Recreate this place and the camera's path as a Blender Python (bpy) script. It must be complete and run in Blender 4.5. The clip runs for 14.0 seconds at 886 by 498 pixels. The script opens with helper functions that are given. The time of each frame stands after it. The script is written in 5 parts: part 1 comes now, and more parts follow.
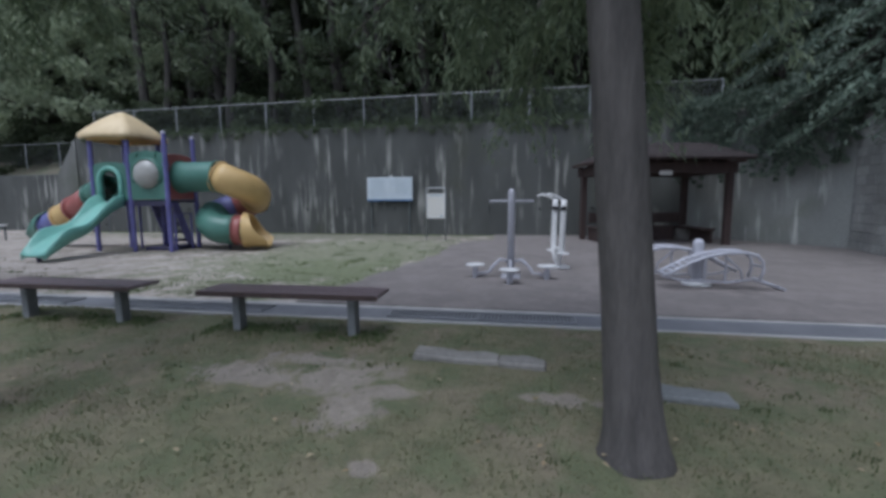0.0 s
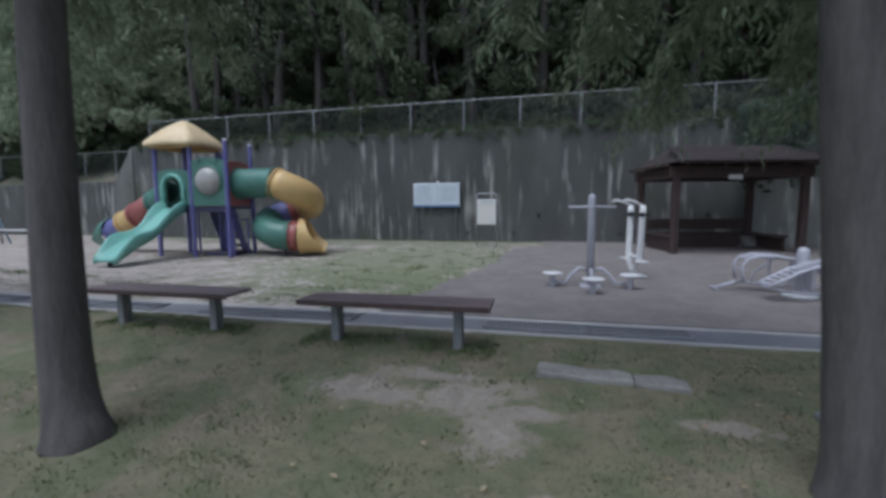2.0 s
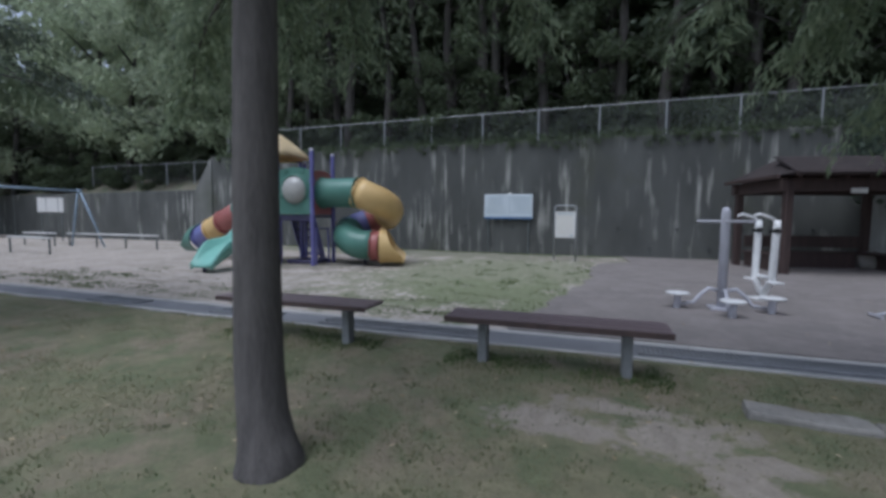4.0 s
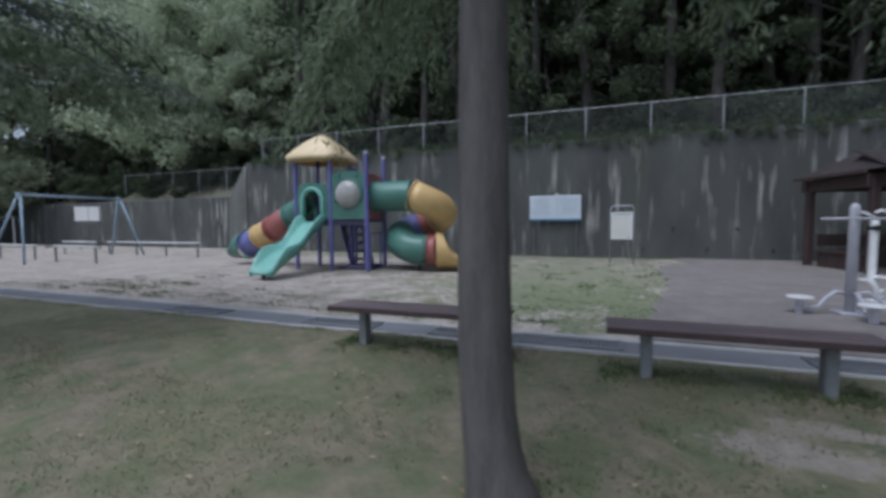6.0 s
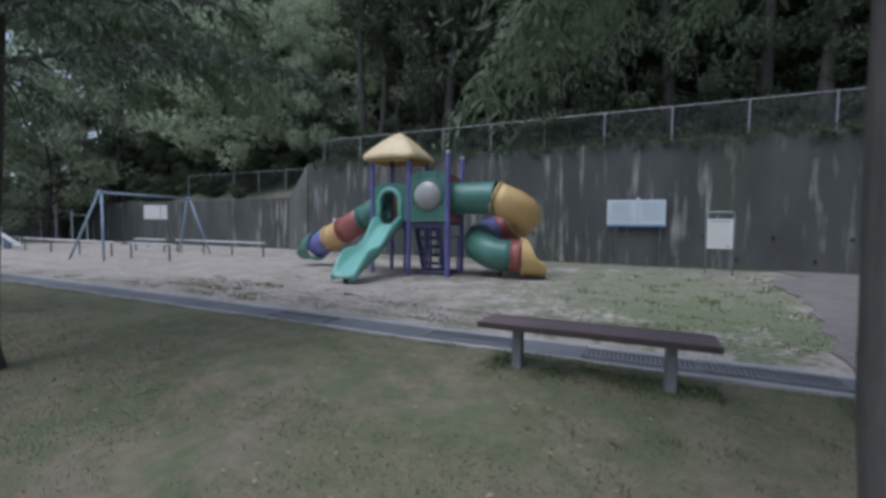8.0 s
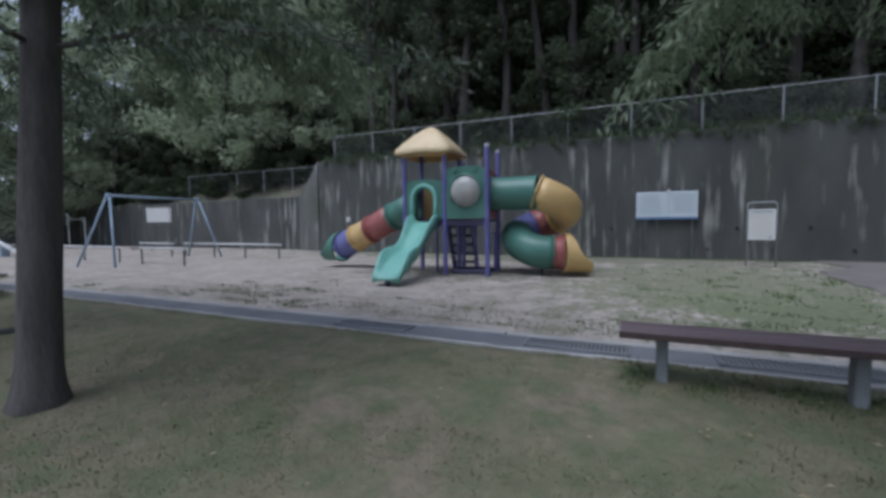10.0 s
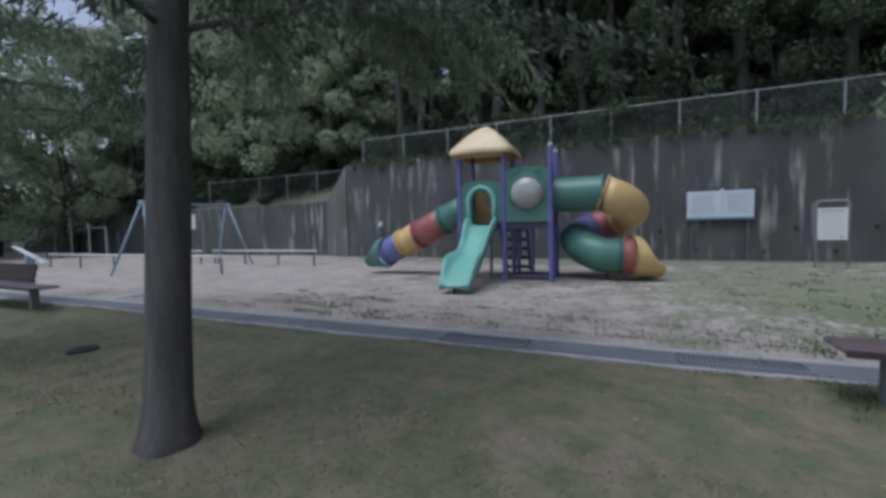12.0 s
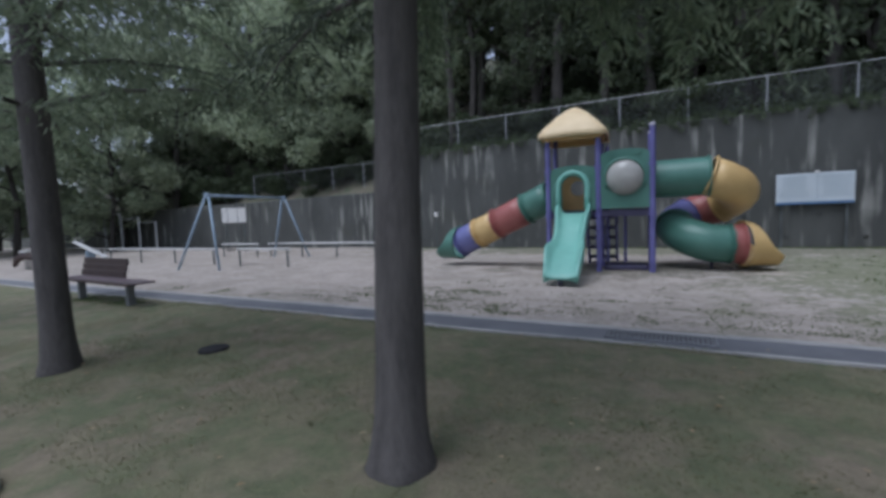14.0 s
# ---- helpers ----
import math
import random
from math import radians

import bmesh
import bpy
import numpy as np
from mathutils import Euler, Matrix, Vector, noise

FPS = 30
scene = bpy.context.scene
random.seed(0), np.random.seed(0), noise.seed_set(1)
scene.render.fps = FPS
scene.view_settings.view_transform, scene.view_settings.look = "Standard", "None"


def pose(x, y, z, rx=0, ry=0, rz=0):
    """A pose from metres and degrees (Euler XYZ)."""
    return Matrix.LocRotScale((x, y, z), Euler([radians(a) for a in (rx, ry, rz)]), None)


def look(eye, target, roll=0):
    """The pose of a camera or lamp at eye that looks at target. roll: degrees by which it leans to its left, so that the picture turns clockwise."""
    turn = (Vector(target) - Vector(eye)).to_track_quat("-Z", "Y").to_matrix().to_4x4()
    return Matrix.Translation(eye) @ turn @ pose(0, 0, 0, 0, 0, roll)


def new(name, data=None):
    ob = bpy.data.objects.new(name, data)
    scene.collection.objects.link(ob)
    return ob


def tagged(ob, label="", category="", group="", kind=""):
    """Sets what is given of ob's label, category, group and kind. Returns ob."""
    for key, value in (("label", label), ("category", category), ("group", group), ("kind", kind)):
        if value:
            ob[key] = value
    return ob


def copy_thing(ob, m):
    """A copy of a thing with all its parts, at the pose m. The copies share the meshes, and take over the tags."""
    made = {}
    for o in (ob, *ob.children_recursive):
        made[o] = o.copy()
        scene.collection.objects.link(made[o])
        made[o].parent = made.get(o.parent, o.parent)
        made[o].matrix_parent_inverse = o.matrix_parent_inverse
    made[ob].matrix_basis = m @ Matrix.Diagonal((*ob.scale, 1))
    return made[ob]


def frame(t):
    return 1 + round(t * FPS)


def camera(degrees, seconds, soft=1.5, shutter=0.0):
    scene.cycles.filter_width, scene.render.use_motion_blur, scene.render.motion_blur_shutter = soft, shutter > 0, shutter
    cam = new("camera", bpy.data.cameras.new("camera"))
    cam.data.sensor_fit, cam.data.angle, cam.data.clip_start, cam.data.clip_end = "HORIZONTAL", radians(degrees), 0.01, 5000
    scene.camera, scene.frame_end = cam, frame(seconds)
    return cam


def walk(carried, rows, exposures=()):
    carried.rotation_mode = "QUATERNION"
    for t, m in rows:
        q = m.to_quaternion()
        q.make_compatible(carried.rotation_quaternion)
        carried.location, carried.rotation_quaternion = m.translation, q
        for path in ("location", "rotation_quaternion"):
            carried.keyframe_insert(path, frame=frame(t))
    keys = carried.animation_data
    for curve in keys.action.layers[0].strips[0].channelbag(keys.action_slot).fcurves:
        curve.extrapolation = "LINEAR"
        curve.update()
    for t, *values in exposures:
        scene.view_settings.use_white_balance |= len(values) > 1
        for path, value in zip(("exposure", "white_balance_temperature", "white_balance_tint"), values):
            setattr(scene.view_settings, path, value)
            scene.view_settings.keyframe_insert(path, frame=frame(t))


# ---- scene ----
cam = camera(91.3, 14.0, soft=3.4, shutter=0.5)
METRES, EYE, TILT, LEAN, TURN = 8.6, 1.27, -6.5, 0.35, 11.0
ROWS = [
    (0.0, 0.0, 0.0, 0.0, -0.0, 0.0, 0.0),
    (0.5, -0.0216, 0.0091, -0.0016, 0.4, -0.02, -0.19),
    (1.0, -0.0414, 0.0216, -0.0012, 1.75, 0.09, 0.06),
    (1.5, -0.0616, 0.0264, -0.0009, 2.21, 0.17, -0.48),
    (2.0, -0.0902, 0.0225, 0.0031, 3.36, 0.74, -0.29),
    (2.5, -0.117, 0.0264, 0.0023, 7.86, 1.21, -1.86),
    (3.0, -0.1453, 0.0389, 0.0035, 8.73, 1.99, -1.99),
    (5.5, -0.3192, 0.0578, 0.006, 9.01, 2.29, -1.19),
    (6.0, -0.3546, 0.066, 0.0036, 10.28, 2.61, -1.07),
    (6.5, -0.3934, 0.0764, 0.0063, 13.75, 3.43, -1.46),
    (7.0, -0.4307, 0.0859, 0.0056, 13.44, 3.39, -1.59),
    (7.5, -0.4663, 0.0961, 0.0054, 14.38, 3.01, -1.81),
    (8.0, -0.5018, 0.108, 0.0066, 14.74, 2.97, -2.55),
    (10.5, -0.6782, 0.1337, 0.0124, 13.54, 2.44, -0.98),
    (11.0, -0.7182, 0.1462, 0.0137, 14.14, 2.92, -0.75),
    (11.5, -0.759, 0.1477, 0.0144, 13.98, 2.99, -0.78),
    (12.0, -0.7961, 0.1446, 0.0156, 14.08, 2.95, -0.46),
    (12.5, -0.843, 0.153, 0.0139, 14.8, 2.53, -0.15),
    (13.0, -0.8898, 0.1479, 0.0142, 14.26, 2.13, -0.15),
    (13.5, -0.9338, 0.1467, 0.0142, 14.6, 2.1, -0.02),
    (14.0, -0.9761, 0.1544, 0.0151, 16.73, 1.78, 0.06),
]
walk(cam, [(t, pose(0, 0, EYE, TILT, LEAN, TURN) @ pose(METRES * x, METRES * y, METRES * z, 90 + pitch, roll, yaw)) for t, x, y, z, yaw, pitch, roll in ROWS],
     exposures=[(0.0, 0.78, 5710, 13), (3.0, 0.81, 5720, 13), (6.3, 0.80, 5700, 13.6), (8.0, 0.69, 5680, 13.8), (11.0, 0.63, 5670, 14.6), (14.0, 0.65, 5700, 14.4)])

# ---- sky and light: dim overcast evening ----
world = bpy.data.worlds.new("world")
scene.world = world
world.use_nodes = True
wn = world.node_tree
sky = wn.nodes.new("ShaderNodeTexSky")
sky.sky_type = "NISHITA"
sky.sun_disc = False
sky.sun_elevation = radians(66)
sky.sun_rotation = radians(200)
sky.air_density, sky.dust_density, sky.ozone_density = 1.0, 2.0, 1.5
hsv = wn.nodes.new("ShaderNodeHueSaturation")
hsv.inputs["Saturation"].default_value = 0.5
wn.links.new(sky.outputs[0], hsv.inputs["Color"])
wn.links.new(hsv.outputs[0], wn.nodes["Background"].inputs[0])
wn.nodes["Background"].inputs[1].default_value = 0.085
sun = new("sun", bpy.data.lights.new("sun", "SUN"))
sun.data.energy, sun.data.angle, sun.data.color = 0.9, radians(40), (0.97, 1.0, 0.97)
sun.matrix_world = look((-5, -10, 26), (0, 0, 0))


# ---- materials ----
def mat(name, base, dark=None, rough=0.7, metal=0.0, scale=3.0, fine=40.0, bump=0.2, contrast=(0.35, 0.65), stretch=(1, 1, 1), per_object=0.0, translucent=0.0, space="Object"):
    """Two scales of noise blend the base colour with a darker one and give a fine relief."""
    m = bpy.data.materials.new(name)
    m.use_nodes = True
    nt = m.node_tree
    n, ln = nt.nodes, nt.links
    bsdf = n["Principled BSDF"]
    dark = dark or tuple(c * 0.62 for c in base)
    co = n.new("ShaderNodeTexCoord")
    mp = n.new("ShaderNodeMapping")
    mp.inputs["Scale"].default_value = stretch
    if space == "World":
        geo = n.new("ShaderNodeNewGeometry")
        ln.new(geo.outputs["Position"], mp.inputs["Vector"])
    else:
        ln.new(co.outputs["Object"], mp.inputs["Vector"])
    big, small = n.new("ShaderNodeTexNoise"), n.new("ShaderNodeTexNoise")
    for node, sc, det in ((big, scale, 5), (small, fine, 4)):
        node.inputs["Scale"].default_value, node.inputs["Detail"].default_value = sc, det
        ln.new(mp.outputs[0], node.inputs["Vector"])
    mixn = n.new("ShaderNodeMath")
    mixn.operation = "MULTIPLY_ADD"
    mixn.inputs[1].default_value = 0.35
    ln.new(small.outputs["Fac"], mixn.inputs[0])
    sub = n.new("ShaderNodeMath")
    sub.operation = "MULTIPLY"
    sub.inputs[1].default_value = 0.65
    ln.new(big.outputs["Fac"], sub.inputs[0])
    ln.new(sub.outputs[0], mixn.inputs[2])
    ramp = n.new("ShaderNodeValToRGB")
    ramp.color_ramp.elements[0].position, ramp.color_ramp.elements[1].position = contrast
    ramp.color_ramp.elements[0].color, ramp.color_ramp.elements[1].color = (*dark, 1), (*base, 1)
    ln.new(mixn.outputs[0], ramp.inputs[0])
    colour = ramp.outputs[0]
    if per_object:
        info = n.new("ShaderNodeObjectInfo")
        rng = n.new("ShaderNodeMapRange")
        rng.inputs["To Min"].default_value, rng.inputs["To Max"].default_value = 1 - per_object, 1 + per_object
        ln.new(info.outputs["Random"], rng.inputs["Value"])
        hs = n.new("ShaderNodeHueSaturation")
        ln.new(rng.outputs[0], hs.inputs["Value"])
        ln.new(colour, hs.inputs["Color"])
        colour = hs.outputs[0]
    ln.new(colour, bsdf.inputs["Base Color"])
    bsdf.inputs["Roughness"].default_value, bsdf.inputs["Metallic"].default_value = rough, metal
    if bump:
        bp = n.new("ShaderNodeBump")
        bp.inputs["Strength"].default_value, bp.inputs["Distance"].default_value = bump, 0.02
        ln.new(mixn.outputs[0], bp.inputs["Height"])
        ln.new(bp.outputs[0], bsdf.inputs["Normal"])
    if translucent:
        tr, mx = n.new("ShaderNodeBsdfTranslucent"), n.new("ShaderNodeMixShader")
        ln.new(colour, tr.inputs[0])
        mx.inputs[0].default_value = translucent
        ln.new(bsdf.outputs[0], mx.inputs[1])
        ln.new(tr.outputs[0], mx.inputs[2])
        ln.new(mx.outputs[0], n["Material Output"].inputs[0])
    return m


def leaf_mat(name, a, b, translucent=0.3):
    """Leaves: each one its own shade between two greens."""
    m = bpy.data.materials.new(name)
    m.use_nodes = True
    n, ln = m.node_tree.nodes, m.node_tree.links
    bsdf = n["Principled BSDF"]
    geo = n.new("ShaderNodeNewGeometry")
    info = n.new("ShaderNodeObjectInfo")
    mx = n.new("ShaderNodeMix")
    mx.data_type = "RGBA"
    mx.inputs["A"].default_value, mx.inputs["B"].default_value = (*a, 1), (*b, 1)
    ln.new(geo.outputs["Random Per Island"], mx.inputs["Factor"])
    rng = n.new("ShaderNodeMapRange")
    rng.inputs["To Min"].default_value, rng.inputs["To Max"].default_value = 0.75, 1.25
    ln.new(info.outputs["Random"], rng.inputs["Value"])
    hs = n.new("ShaderNodeHueSaturation")
    ln.new(rng.outputs[0], hs.inputs["Value"])
    ln.new(mx.outputs["Result"], hs.inputs["Color"])
    ln.new(hs.outputs[0], bsdf.inputs["Base Color"])
    bsdf.inputs["Roughness"].default_value = 0.6
    tr, ms = n.new("ShaderNodeBsdfTranslucent"), n.new("ShaderNodeMixShader")
    ln.new(hs.outputs[0], tr.inputs[0])
    ms.inputs[0].default_value = translucent
    ln.new(bsdf.outputs[0], ms.inputs[1])
    ln.new(tr.outputs[0], ms.inputs[2])
    ln.new(ms.outputs[0], n["Material Output"].inputs[0])
    return m


def wall_mat(name, base, dark, pale, moss):
    """Old cast concrete: dark vertical weathering, pale lime runs, moss near the top and blotches."""
    m = bpy.data.materials.new(name)
    m.use_nodes = True
    n, ln = m.node_tree.nodes, m.node_tree.links
    bsdf = n["Principled BSDF"]
    geo = n.new("ShaderNodeNewGeometry")

    def noise_at(scale, stretch, detail=5):
        mp, nz = n.new("ShaderNodeMapping"), n.new("ShaderNodeTexNoise")
        mp.inputs["Scale"].default_value = stretch
        ln.new(geo.outputs["Position"], mp.inputs["Vector"])
        ln.new(mp.outputs[0], nz.inputs["Vector"])
        nz.inputs["Scale"].default_value, nz.inputs["Detail"].default_value = scale, detail
        return nz.outputs["Fac"]

    def ramp(fac, lo, hi):
        r = n.new("ShaderNodeMapRange")
        r.inputs["From Min"].default_value, r.inputs["From Max"].default_value = lo, hi
        ln.new(fac, r.inputs["Value"])
        return r.outputs[0]

    def mix(fac, a, b):
        x = n.new("ShaderNodeMix")
        x.data_type = "RGBA"
        ln.new(fac, x.inputs["Factor"])
        for socket, value in (("A", a), ("B", b)):
            if isinstance(value, tuple):
                x.inputs[socket].default_value = (*value, 1)
            else:
                ln.new(value, x.inputs[socket])
        return x.outputs["Result"]

    def both(a, b):
        x = n.new("ShaderNodeMath")
        x.operation = "MULTIPLY"
        ln.new(a, x.inputs[0])
        ln.new(b, x.inputs[1])
        return x.outputs[0]

    streak = noise_at(1.0, (1.0, 1.0, 0.38), 8)
    thin = noise_at(1.0, (4.2, 4.2, 0.5), 6)
    blotch = noise_at(0.55, (1, 1, 1), 6)
    grain = noise_at(25.0, (1, 1, 1), 5)
    col = mix(ramp(streak, 0.25, 0.75), dark, base)
    col = mix(both(ramp(thin, 0.535, 0.70), ramp(blotch, 0.40, 0.58)), col, pale)
    col = mix(both(ramp(blotch, 0.55, 0.75), ramp(streak, 0.35, 0.6)), col, moss)
    gr = n.new("ShaderNodeHueSaturation")
    ln.new(ramp(grain, 0.2, 0.8), gr.inputs["Value"])
    rr = n.new("ShaderNodeMapRange")
    rr.inputs["To Min"].default_value, rr.inputs["To Max"].default_value = 0.75, 1.25
    ln.new(grain, rr.inputs["Value"])
    ln.new(rr.outputs[0], gr.inputs["Value"])
    ln.new(col, gr.inputs["Color"])
    ln.new(gr.outputs[0], bsdf.inputs["Base Color"])
    bsdf.inputs["Roughness"].default_value = 0.9
    bp = n.new("ShaderNodeBump")
    bp.inputs["Strength"].default_value, bp.inputs["Distance"].default_value = 0.35, 0.02
    ln.new(grain, bp.inputs["Height"])
    ln.new(bp.outputs[0], bsdf.inputs["Normal"])
    return m


def patch_mat(name, tones, scales, rough=0.95, bump=0.5, fine=60.0, speck=0.45, growth=None):
    """Ground of three tones in irregular patches, with fine grain and small specks."""
    m = bpy.data.materials.new(name)
    m.use_nodes = True
    n, ln = m.node_tree.nodes, m.node_tree.links
    bsdf = n["Principled BSDF"]
    geo = n.new("ShaderNodeNewGeometry")
    outs = []
    for sc in (*scales, fine, 9.0):
        nz = n.new("ShaderNodeTexNoise")
        nz.inputs["Scale"].default_value, nz.inputs["Detail"].default_value, nz.inputs["Roughness"].default_value = sc, 7, 0.62
        ln.new(geo.outputs["Position"], nz.inputs["Vector"])
        outs.append(nz.outputs["Fac"])
    col = None
    for k in range(2):
        r = n.new("ShaderNodeMapRange")
        r.inputs["From Min"].default_value, r.inputs["From Max"].default_value = 0.44, 0.60
        ln.new(outs[k], r.inputs["Value"])
        x = n.new("ShaderNodeMix")
        x.data_type = "RGBA"
        ln.new(r.outputs[0], x.inputs["Factor"])
        if col is None:
            x.inputs["A"].default_value = (*tones[0], 1)
        else:
            ln.new(col, x.inputs["A"])
        x.inputs["B"].default_value = (*tones[k + 1], 1)
        col = x.outputs["Result"]
    for (cx, cy), (rx, ry), tone in growth or ():
        mp = n.new("ShaderNodeMapping")
        mp.vector_type = "TEXTURE"
        mp.inputs["Location"].default_value, mp.inputs["Scale"].default_value = (cx, cy, 0), (rx, ry, 1e6)
        ln.new(geo.outputs["Position"], mp.inputs["Vector"])
        le = n.new("ShaderNodeVectorMath")
        le.operation = "LENGTH"
        ln.new(mp.outputs[0], le.inputs[0])
        for k, amount in ((1, 2.6), (3, 2.4)):
            ma = n.new("ShaderNodeMath")
            ma.operation = "MULTIPLY_ADD"
            ma.inputs[1].default_value = amount
            ln.new(outs[k], ma.inputs[0])
            ln.new(le.outputs["Value"] if k == 1 else last, ma.inputs[2])
            last = ma.outputs[0]
        r = n.new("ShaderNodeMapRange")
        r.inputs["From Min"].default_value, r.inputs["From Max"].default_value = 3.6, 3.15
        ln.new(last, r.inputs["Value"])
        x = n.new("ShaderNodeMix")
        x.data_type = "RGBA"
        ln.new(r.outputs[0], x.inputs["Factor"])
        ln.new(col, x.inputs["A"])
        x.inputs["B"].default_value = (*tone, 1)
        col = x.outputs["Result"]
    ad = n.new("ShaderNodeMath")
    ad.operation = "ADD"
    ln.new(outs[2], ad.inputs[0])
    ln.new(outs[3], ad.inputs[1])
    rr = n.new("ShaderNodeMapRange")
    rr.inputs["From Min"].default_value, rr.inputs["From Max"].default_value = 0.6, 1.4
    rr.inputs["To Min"].default_value, rr.inputs["To Max"].default_value = 1 - speck, 1 + speck
    ln.new(ad.outputs[0], rr.inputs["Value"])
    hs = n.new("ShaderNodeHueSaturation")
    ln.new(rr.outputs[0], hs.inputs["Value"])
    ln.new(col, hs.inputs["Color"])
    ln.new(hs.outputs[0], bsdf.inputs["Base Color"])
    bsdf.inputs["Roughness"].default_value = rough
    bp = n.new("ShaderNodeBump")
    bp.inputs["Strength"].default_value, bp.inputs["Distance"].default_value = bump, 0.03
    ln.new(ad.outputs[0], bp.inputs["Height"])
    ln.new(bp.outputs[0], bsdf.inputs["Normal"])
    return m


M_WALL = wall_mat("stained_concrete", (0.105, 0.109, 0.102), (0.056, 0.059, 0.055), (0.36, 0.36, 0.33), (0.066, 0.07, 0.05))
M_WALL_PALE = wall_mat("pale_concrete", (0.33, 0.34, 0.32), (0.15, 0.156, 0.147), (0.66, 0.66, 0.62), (0.14, 0.155, 0.115))
M_BLOCK = mat("pale_weathered_block", (0.40, 0.40, 0.38), (0.23, 0.235, 0.22), rough=0.9, scale=1.2, fine=20, bump=0.5, per_object=0.16, space="World")
M_WALL_END = wall_mat("streaked_grey_concrete", (0.17, 0.172, 0.16), (0.085, 0.088, 0.08), (0.44, 0.44, 0.41), (0.085, 0.095, 0.07))
# bare trodden places in the lawn: centre, half sizes, seed
PATCHES = ((-2.2, 2.88, 0.52, 0.17, 1.0), (-1.4, 2.92, 0.40, 0.25, 2.0), (-0.95, 2.78, 0.25, 0.10, 3.0), (-1.65, 3.22, 0.38, 0.11, 4.0), (-0.8, 1.95, 0.09, 0.06, 5.0), (-1.1, 2.5, 0.22, 0.24, 6.0),
           (0.2, 2.85, 0.25, 0.1, 7.0))
M_LAWN = patch_mat("lawn_turf", ((0.186, 0.176, 0.107), (0.216, 0.184, 0.13), (0.136, 0.15, 0.082)), (0.7, 2.6), speck=0.33,
                   growth=[((p[0], p[1]), (p[2] * 1.05, p[3] * 1.1), (0.30, 0.262, 0.218)) for p in PATCHES])
M_SAND = patch_mat("sandy_soil", ((0.37, 0.325, 0.285), (0.29, 0.262, 0.22), (0.42, 0.37, 0.33)), (0.35, 1.6), bump=0.3, growth=(((-4.2, 9.8), (3.4, 5.0), (0.225, 0.23, 0.155)), ((-3.6, 7.2), (1.6, 1.9), (0.18, 0.20, 0.115)), ((-9.0, 14.3), (10.0, 1.5), (0.20, 0.196, 0.14)), ((-9.5, 9.9), (2.6, 1.5), (0.21, 0.19, 0.155))))
M_PAVE = patch_mat("worn_rubber_paving", ((0.205, 0.183, 0.172), (0.172, 0.154, 0.147), (0.235, 0.208, 0.197)), (0.5, 2.0), rough=0.8, bump=0.05, speck=0.2)
M_FOREST = patch_mat("forest_floor", ((0.13, 0.13, 0.09), (0.10, 0.115, 0.068), (0.16, 0.14, 0.105)), (0.6, 2.0))
M_KERB = mat("pale_kerb_concrete", (0.46, 0.45, 0.43), (0.30, 0.30, 0.29), rough=0.9, scale=2.0, space="World")
M_GUTTER = mat("grey_gutter_concrete", (0.20, 0.205, 0.22), (0.13, 0.135, 0.15), rough=0.85, scale=1.5, space="World")
M_GRATE = mat("galvanised_grate", (0.26, 0.27, 0.29), (0.18, 0.185, 0.195), rough=0.6, metal=0.3)
M_CAP = mat("pale_grey_plastic", (0.46, 0.45, 0.52), (0.36, 0.35, 0.42), rough=0.5, bump=0.03)
M_DARK = mat("dark_pit", (0.035, 0.035, 0.037), (0.02, 0.02, 0.022), rough=1.0)
M_PIT = mat("silted_pit", (0.13, 0.13, 0.138), (0.09, 0.09, 0.095), rough=1.0)
M_STONE = mat("rough_pale_stone", (0.31, 0.295, 0.27), (0.19, 0.18, 0.165), rough=0.95, scale=4.0, fine=30, bump=0.7)
M_FENCE = mat("galvanised_steel", (0.42, 0.44, 0.45), (0.26, 0.27, 0.28), rough=0.5, metal=0.35, scale=6)
M_WIRE = mat("dull_wire", (0.16, 0.18, 0.18), (0.10, 0.11, 0.11), rough=0.6, metal=0.3)
M_SEAT = mat("brown_plastic_board", (0.19, 0.145, 0.152), (0.13, 0.098, 0.104), rough=0.45, scale=2, fine=30, stretch=(1, 12, 12), per_object=0.12)
M_LEG = mat("weathered_leg_concrete", (0.24, 0.25, 0.25), (0.16, 0.17, 0.17), rough=0.9, scale=5)
M_POST = mat("violet_blue_paint", (0.17, 0.165, 0.40), (0.115, 0.11, 0.29), rough=0.45, scale=4, bump=0.05)
M_TEAL = mat("faded_teal_plastic", (0.24, 0.52, 0.44), (0.17, 0.41, 0.345), rough=0.38, scale=2.5, bump=0.06)
M_GREEN = mat("faded_green_plastic", (0.095, 0.225, 0.18), (0.065, 0.17, 0.135), rough=0.38, scale=2.5, bump=0.06)
M_YELLOW = mat("faded_yellow_plastic", (0.68, 0.475, 0.21), (0.57, 0.385, 0.155), rough=0.4, scale=2.5, bump=0.06)
M_CREAM = mat("bleached_yellow_plastic", (0.80, 0.64, 0.40), (0.68, 0.52, 0.29), rough=0.5, scale=3.0, bump=0.06)
M_RED = mat("faded_red_plastic", (0.39, 0.135, 0.12), (0.30, 0.095, 0.085), rough=0.4, scale=2.5, bump=0.06)
M_BLUE = mat("faded_blue_plastic", (0.17, 0.18, 0.40), (0.12, 0.125, 0.30), rough=0.4, scale=2.5, bump=0.06)
M_BUBBLE = mat("scratched_clear_plastic", (0.42, 0.41, 0.38), (0.33, 0.33, 0.31), rough=0.25, scale=5, bump=0.03)
M_DECK = mat("dark_violet_metal", (0.05, 0.045, 0.10), (0.03, 0.028, 0.06), rough=0.5)
